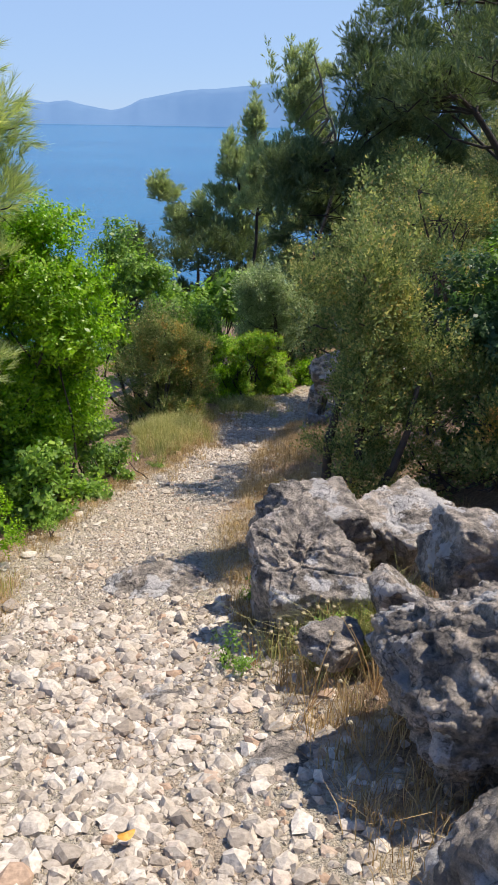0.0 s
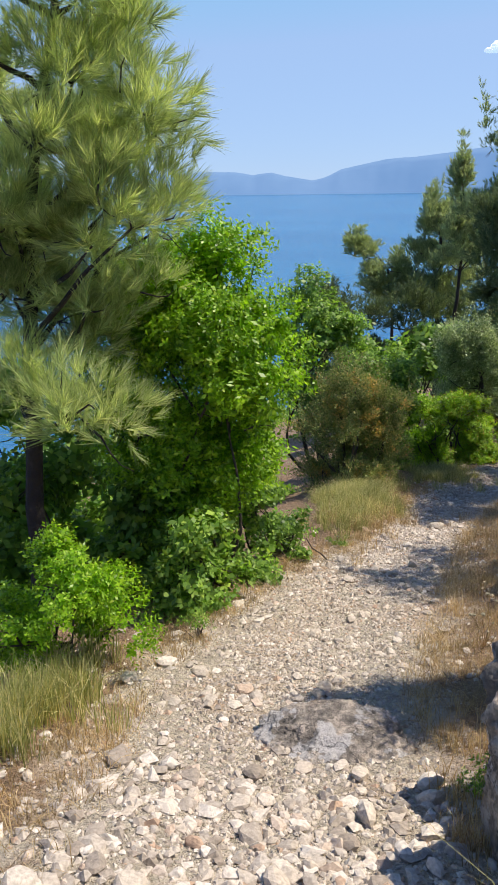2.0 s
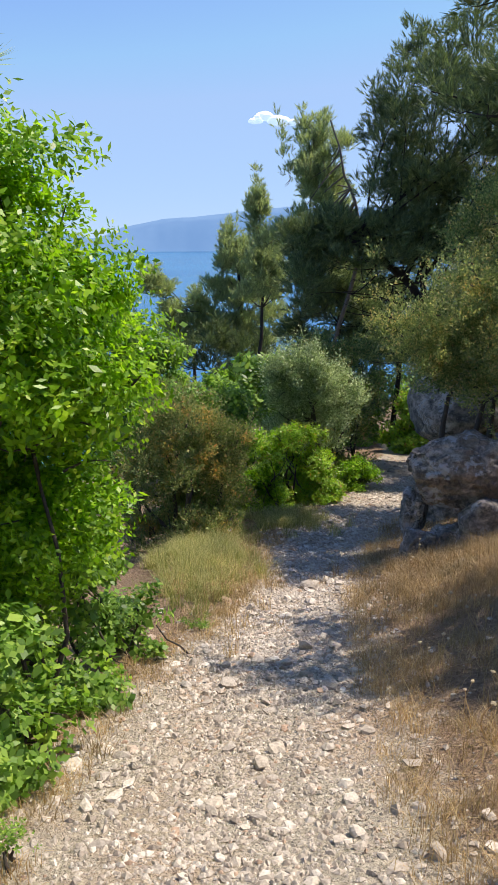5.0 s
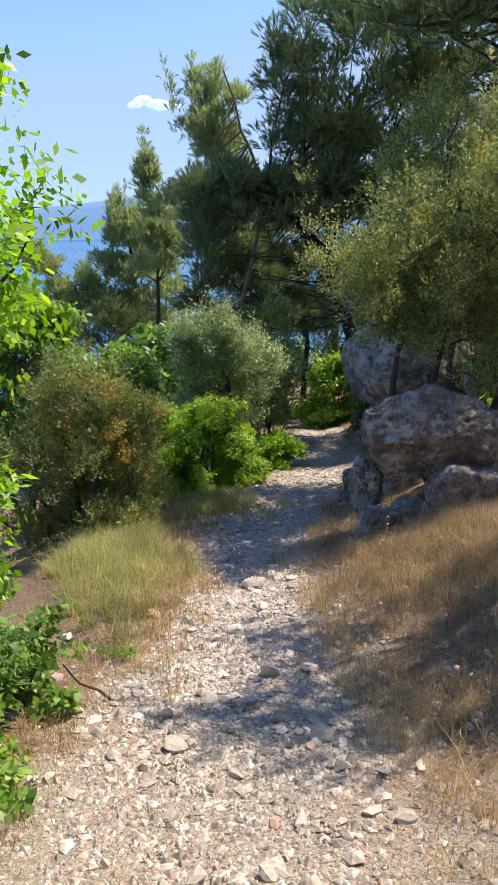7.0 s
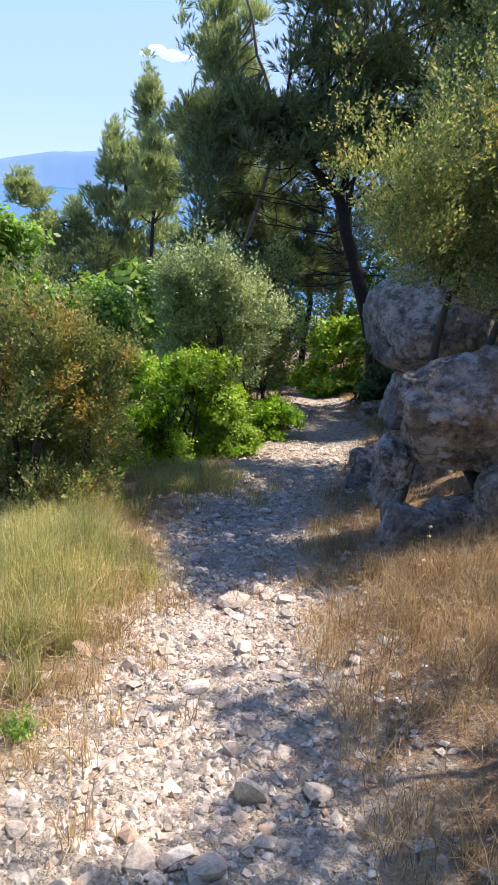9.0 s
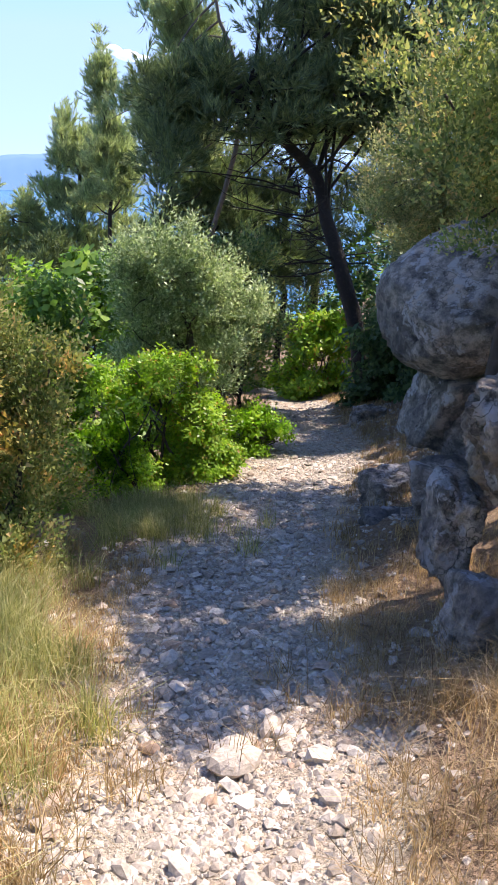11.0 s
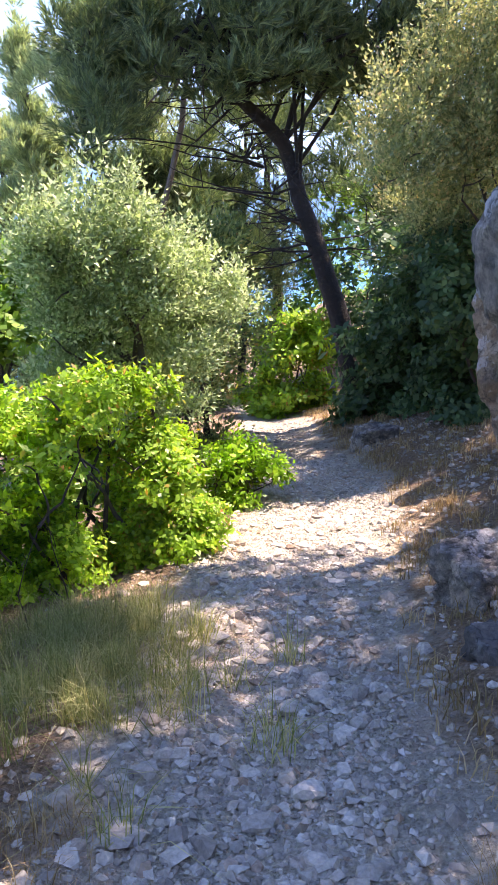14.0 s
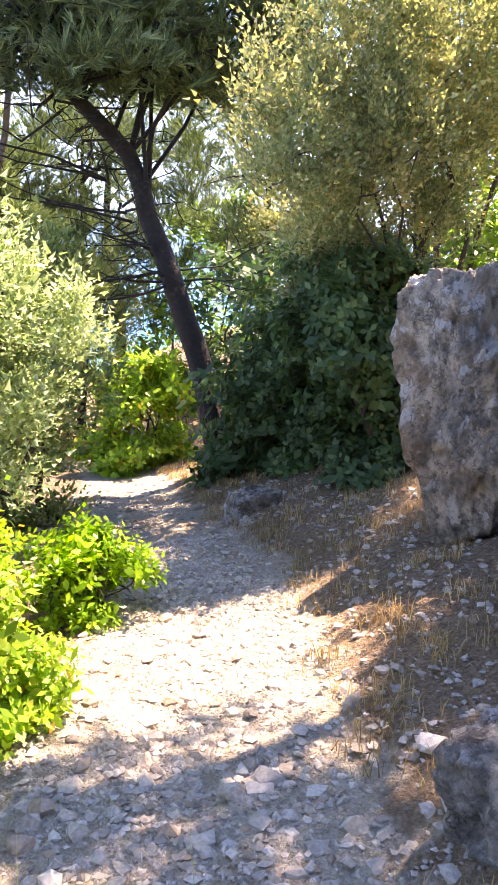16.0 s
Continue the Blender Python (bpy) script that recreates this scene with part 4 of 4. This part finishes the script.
# ---- small stones ----
sg = np.random.default_rng(31)
SHAPES = []
for k in range(9):
    p, fa = rock_shape(200 + k, (1, 1, 1), 2, 11, 0, .5, True)
    SHAPES.append(mesh_from("stone", p * [1, sg.uniform(.65, .9), sg.uniform(.5, .8)], fa, STONE))
for k in range(290):
    y = 1.3 + (3.4 * sg.uniform(0, 1) if k % 2 else 17.5 * sg.uniform(0, 1))
    x = float(along(PATH_X, y) + sg.normal() * .62 * along(PATH_W, y))
    s = .03 + .05 * sg.uniform(0, 1) ** 2.2
    ob = new("stone", SHAPES[k % 9])
    ob.matrix_basis = pose(x, y, ground_z(x, y) + s * .28, sg.normal() * 10, sg.normal() * 10, sg.uniform(0, 360)) @ Matrix.Scale(s, 4)
    tagged(ob, "loose pale limestone stone lying on the track", "stone", "loose stones on the track")

for k, (x, y, s) in enumerate(((-1.24, 5.6, 0.06), (-1.81, 5.8, 0.075), (-0.16, 6.38, 0.05), (-0.08, 11.45, 0.085), (-0.4, 8.75, 0.055), (-0.65, 8.7, 0.05), (0.49, 13.5, 0.05), (-0.22, 14.0, 0.065), (1.01, 14.37, 0.055), (2.11, 15.6, 0.065), (-0.1, 11.33, 0.11), (0.09, 11.58, 0.075), (-0.65, 12.52, 0.055))):
    ob = new("stone", SHAPES[(k * 4) % 9])
    ob.matrix_basis = pose(x, y, ground_z(x, y) + s * .3, sg.normal() * 8, sg.normal() * 8, sg.uniform(0, 360)) @ Matrix.Scale(s, 4)
    tagged(ob, "larger pale limestone stone half sunk into the track", "stone", "loose stones on the track")


def gravel(name, label, count, ylo, yhi, lo, hi, spreadw, g, aside=0.0):
    if hi < .03:
        co, fa = np.array([[1, 0, 0], [-1, 0, 0], [0, 1, 0], [0, -1, 0], [0, 0, 1], [0, 0, -1.0]]), np.array([[0, 2, 4], [2, 1, 4], [1, 3, 4], [3, 0, 4], [2, 0, 5], [1, 2, 5], [3, 1, 5], [0, 3, 5]])
    else:
        co, fa = blob(1, 1.0)
    y = g.uniform(ylo, yhi, count)
    x = along(PATH_X, y) + aside + g.normal(size=count) * spreadw * along(PATH_W, y)
    s = lo + (hi - lo) * g.uniform(0, 1, count) ** 3
    z = height(x, y) + s * .18
    v = co[None] * (1 + .36 * g.normal(size=(count, len(co), 1)).clip(-1.2, 1.2)) * (s[:, None] * np.stack([np.ones(count), g.uniform(.6, 1, count), g.uniform(.4, .7, count)], 1))[:, None, :]
    a_ = g.uniform(0, math.tau, count)
    c_, s_ = np.cos(a_)[:, None], np.sin(a_)[:, None]
    v = np.stack([v[..., 0] * c_ - v[..., 1] * s_, v[..., 0] * s_ + v[..., 1] * c_, v[..., 2]], -1) + np.stack([x, y, z], -1)[:, None, :]
    f = (fa[None] + (np.arange(count) * len(co))[:, None, None]).reshape(-1, 3)
    return tagged(new(name, mesh_from(name, v.reshape(-1, 3), f, STONE)), label, "gravel", kind="stuff")


gravel("gravel", "pale angular limestone gravel covering the track", 24000, .6, 20, .009, .029, .58, sg)
gravel("gravel", "pale warm limestone chips on the sunlit stretch", 12000, 3.6, 11.5, .008, .022, .6, sg)
gravel("gravel", "fine grey limestone chips on the shaded stretch", 13000, 11.0, 20, .007, .019, .62, sg)
gravel("coarse_gravel", "coarse broken limestone covering the steep start of the track", 3000, .9, 4.5, .014, .05, .6, sg)
gravel("coarse_gravel", "coarse grey limestone gravel on the shaded stretch", 3600, 8.3, 18.5, .01, .032, .6, sg)
gravel("loose_rubble", "larger pale stones strewn over the shaded stretch", 520, 11.0, 17.5, .02, .06, .8, sg)
gravel("slope_rubble", "pale small stones strewn on the slope below the tall rock", 1800, 14.0, 21, .008, .034, .6, sg, 1.5)
gravel("rubble", "scattered small stones along the track edges", 2600, .6, 24, .012, .05, 1.1, sg)


# ---- grass ----
def blades(name, label, x, y, tall, width, material, g, lean=.35):
    n = len(x)
    z = height(x, y) - .01
    a_ = g.uniform(0, math.tau, n)
    l = np.abs(g.normal(size=n)) * lean
    h = tall * g.uniform(.55, 1.15, n)
    d = np.stack([np.cos(a_), np.sin(a_), np.zeros(n)], -1)
    b2 = g.uniform(0, math.tau, n)
    side = np.stack([np.cos(b2), np.sin(b2), np.zeros(n)], -1) * (width / 2)
    o = np.stack([x, y, z], -1)
    mid = o + d * (l * h * .3)[:, None] + np.array([0, 0, 1]) * (h * .55)[:, None]
    tip = o + d * (l * h)[:, None] + np.array([0, 0, 1]) * (h * (1 - .3 * l.clip(0, 1)))[:, None]
    v = np.stack([o - side, o + side, mid + side * .8, mid - side * .8, tip], 1)
    f = np.array([[0, 1, 2], [0, 2, 3], [3, 2, 4]])[None] + (np.arange(n) * 5)[:, None, None]
    return tagged(new(name, mesh_from(name, v.reshape(-1, 3), f.reshape(-1, 3), material)), label, "grass", kind="stuff")


def clustered(cx, cy, sx, sy, n, g, tufts=None):
    """Places gathered into tufts round a middle."""
    k = tufts or max(4, n // 40)
    tx, ty = cx + g.normal(size=k) * sx, cy + g.normal(size=k) * sy
    j = g.integers(0, k, n)
    return tx[j] + g.normal(size=n) * .045, ty[j] + g.normal(size=n) * .045


gg = np.random.default_rng(47)


def beside(n, ylo, yhi, lo, hi, sign, g):
    y = g.uniform(ylo, yhi, max(6, n // 26))
    x = along(PATH_X, y) + sign * (along(PATH_W, y) * .95 + lo + (hi - lo) * g.uniform(0, 1, len(y)) ** 1.3)
    j = g.integers(0, len(y), n)
    return x[j] + g.normal(size=n) * .05, y[j] + g.normal(size=n) * .06


x1, y1 = beside(24000, 5.0, 13.2, .0, 2.0, 1, gg)
blades("dry_grass", "dry golden grass on the uphill edge of the track", x1, y1, .14, .003, GRASS_DRY, gg, 1.1)
x1, y1 = beside(8000, 13, 25, .1, 1.8, 1, gg)
blades("dry_grass", "thin brown grass among the rocks", x1, y1, .12, .006, GRASS_DRY, gg, .6)
x1, y1 = clustered(1.05, 10.7, .38, .7, 7500, gg, 220)
blades("brown_grass", "tall brown grass on the bank below the boulders", x1, y1, .2, .0035, GRASS_BROWN, gg, 1.1)
x1, y1 = beside(4500, .8, 5.2, 0, .6, 1, gg)
blades("dry_grass", "dry grass between the boulders", x1, y1, .16, .004, GRASS_DRY, gg, .5)
x1, y1 = clustered(.68, 3.55, .16, .22, 3000, gg)
blades("dry_grass", "dry grass and green weeds growing between the boulders", x1, y1, .3, .004, GRASS_GREEN, gg, .8)
x1, y1 = beside(10000, 3, 14, -.05, .35, -1, gg)
blades("dry_grass", "dry grass fringe on the seaward edge of the track", x1, y1, .1, .0035, GRASS_DRY, gg, 1.0)
x1, y1 = clustered(-1.25, 12.3, .26, .8, 16000, gg, 180)
blades("green_grass", "tall pale green grass beside the track", x1, y1, .3, .004, GRASS_GREEN, gg, .7)
x1, y1 = clustered(-1.0, 12.0, .26, 1.0, 4500, gg, 150)
blades("dry_grass", "straw-coloured grass mixed into the green", x1, y1, .22, .004, GRASS_DRY, gg, .8)
x1, y1 = clustered(-.05, 15.2, .3, .5, 5000, gg)
blades("green_grass", "soft grey-green grass under the shrubs", x1, y1, .26, .004, GRASS_GREEN, gg, .9)
x1, y1 = clustered(-2.2, 4.5, .13, .5, 4000, gg)
blades("green_grass", "pale grass at the foot of the pine", x1, y1, .3, .005, GRASS_GREEN, gg)


# ---- weeds with seed heads ----
def weed(x, y, tall, heads, g):
    z = ground_z(x, y)
    root = thing("seeding_weed", x, y, z, "dry weed with pale round seed heads on thin stalks", "weed", "seeding weeds")
    co, fa = blob(2, 1.0)
    for k in range(heads):
        a = g.uniform(0, math.tau)
        top = (x + math.cos(a) * tall * g.uniform(.15, .6), y + math.sin(a) * tall * g.uniform(.15, .6), z + tall * g.uniform(.6, 1.1))
        stalk = part("stalk", mesh_from("stalk", *tube(bend((x, y, z - .02), top, g, .1, 5), [.0028, .0026, .0023, .002, .0018], 4), GRASS_DRY), root)
        r = g.uniform(.007, .013)
        part("seed_head", mesh_from("seed_head", co * r * (1 + .25 * g.normal(size=(len(co), 1)).clip(-1, 1)) * [1, 1, .75] + np.array(top), fa, SEED), stalk)
    return root


pg = np.random.default_rng(61)
for x, y in ((.08, 3.45), (.2, 3.15), (.3, 2.85), (.36, 3.4), (.45, 3.6), (.62, 2.9), (1.05, 3.4), (1.2, 3.0), (.5, 2.2), (.6, 5.3), (.35, 5.6),
             (.2, 6.6), (.35, 7.2), (.6, 7.7), (.3, 8.2), (.75, 8.6), (.5, 9.2), (.95, 10.9), (.35, 9.7)):
    weed(x, y, pg.uniform(.2, .4), int(pg.integers(4, 9)), pg)

for x, y, w_ in ((.1, 4.6, .16), (.5, 3.35, .2), (.02, 3.35, .14), (.78, 3.75, .2), (-1.25, 9.9, .14), (-1.85, 6.3, .14), (.42, 6.1, .14)):
    plant("green_weed", "small fresh green weed at the track edge", "weed", (x, y), envelope("dome", (x, y, ground_z(x, y) + w_ * .3), (w_, w_, w_ * .6), 5, (.05, .09)), "mastic", 110, .3, LEAF_DARK, int(900 + 50 * y), trunk=.004, stems=4, limbs=3, twigs=0, group="green weeds")

# a fallen orange leaf on the gravel
leaf_skin, t_, b_ = shader("orange_leaf", 0.6)
t_.links.new(ramp(t_, noise_node(t_, 60, 3).outputs[0], [(0.35, (0.55, 0.24, 0.03)), (0.65, (0.75, 0.4, 0.06))]), b_.inputs["Base Color"])
leaf_x, leaf_y = -.36, 1.86
outline = [(math.cos(k * math.tau / 12) * .032, math.sin(k * math.tau / 12) * .022 * (1 - .4 * math.cos(k * math.tau / 12)), .004 * math.cos(k * math.tau / 6)) for k in range(12)]
leaf_co = np.array([(0, 0, .008)] + outline)
dry_leaf = new("fallen_leaf", mesh_from("fallen_leaf", leaf_co, np.array([[0, 1 + k, 1 + (k + 1) % 12] for k in range(12)]), leaf_skin))
dry_leaf.matrix_basis = pose(leaf_x, leaf_y, ground_z(leaf_x, leaf_y) + .05, -12, 4, 40)
tagged(dry_leaf, "fallen orange leaf lying on the pale gravel", "leaf")
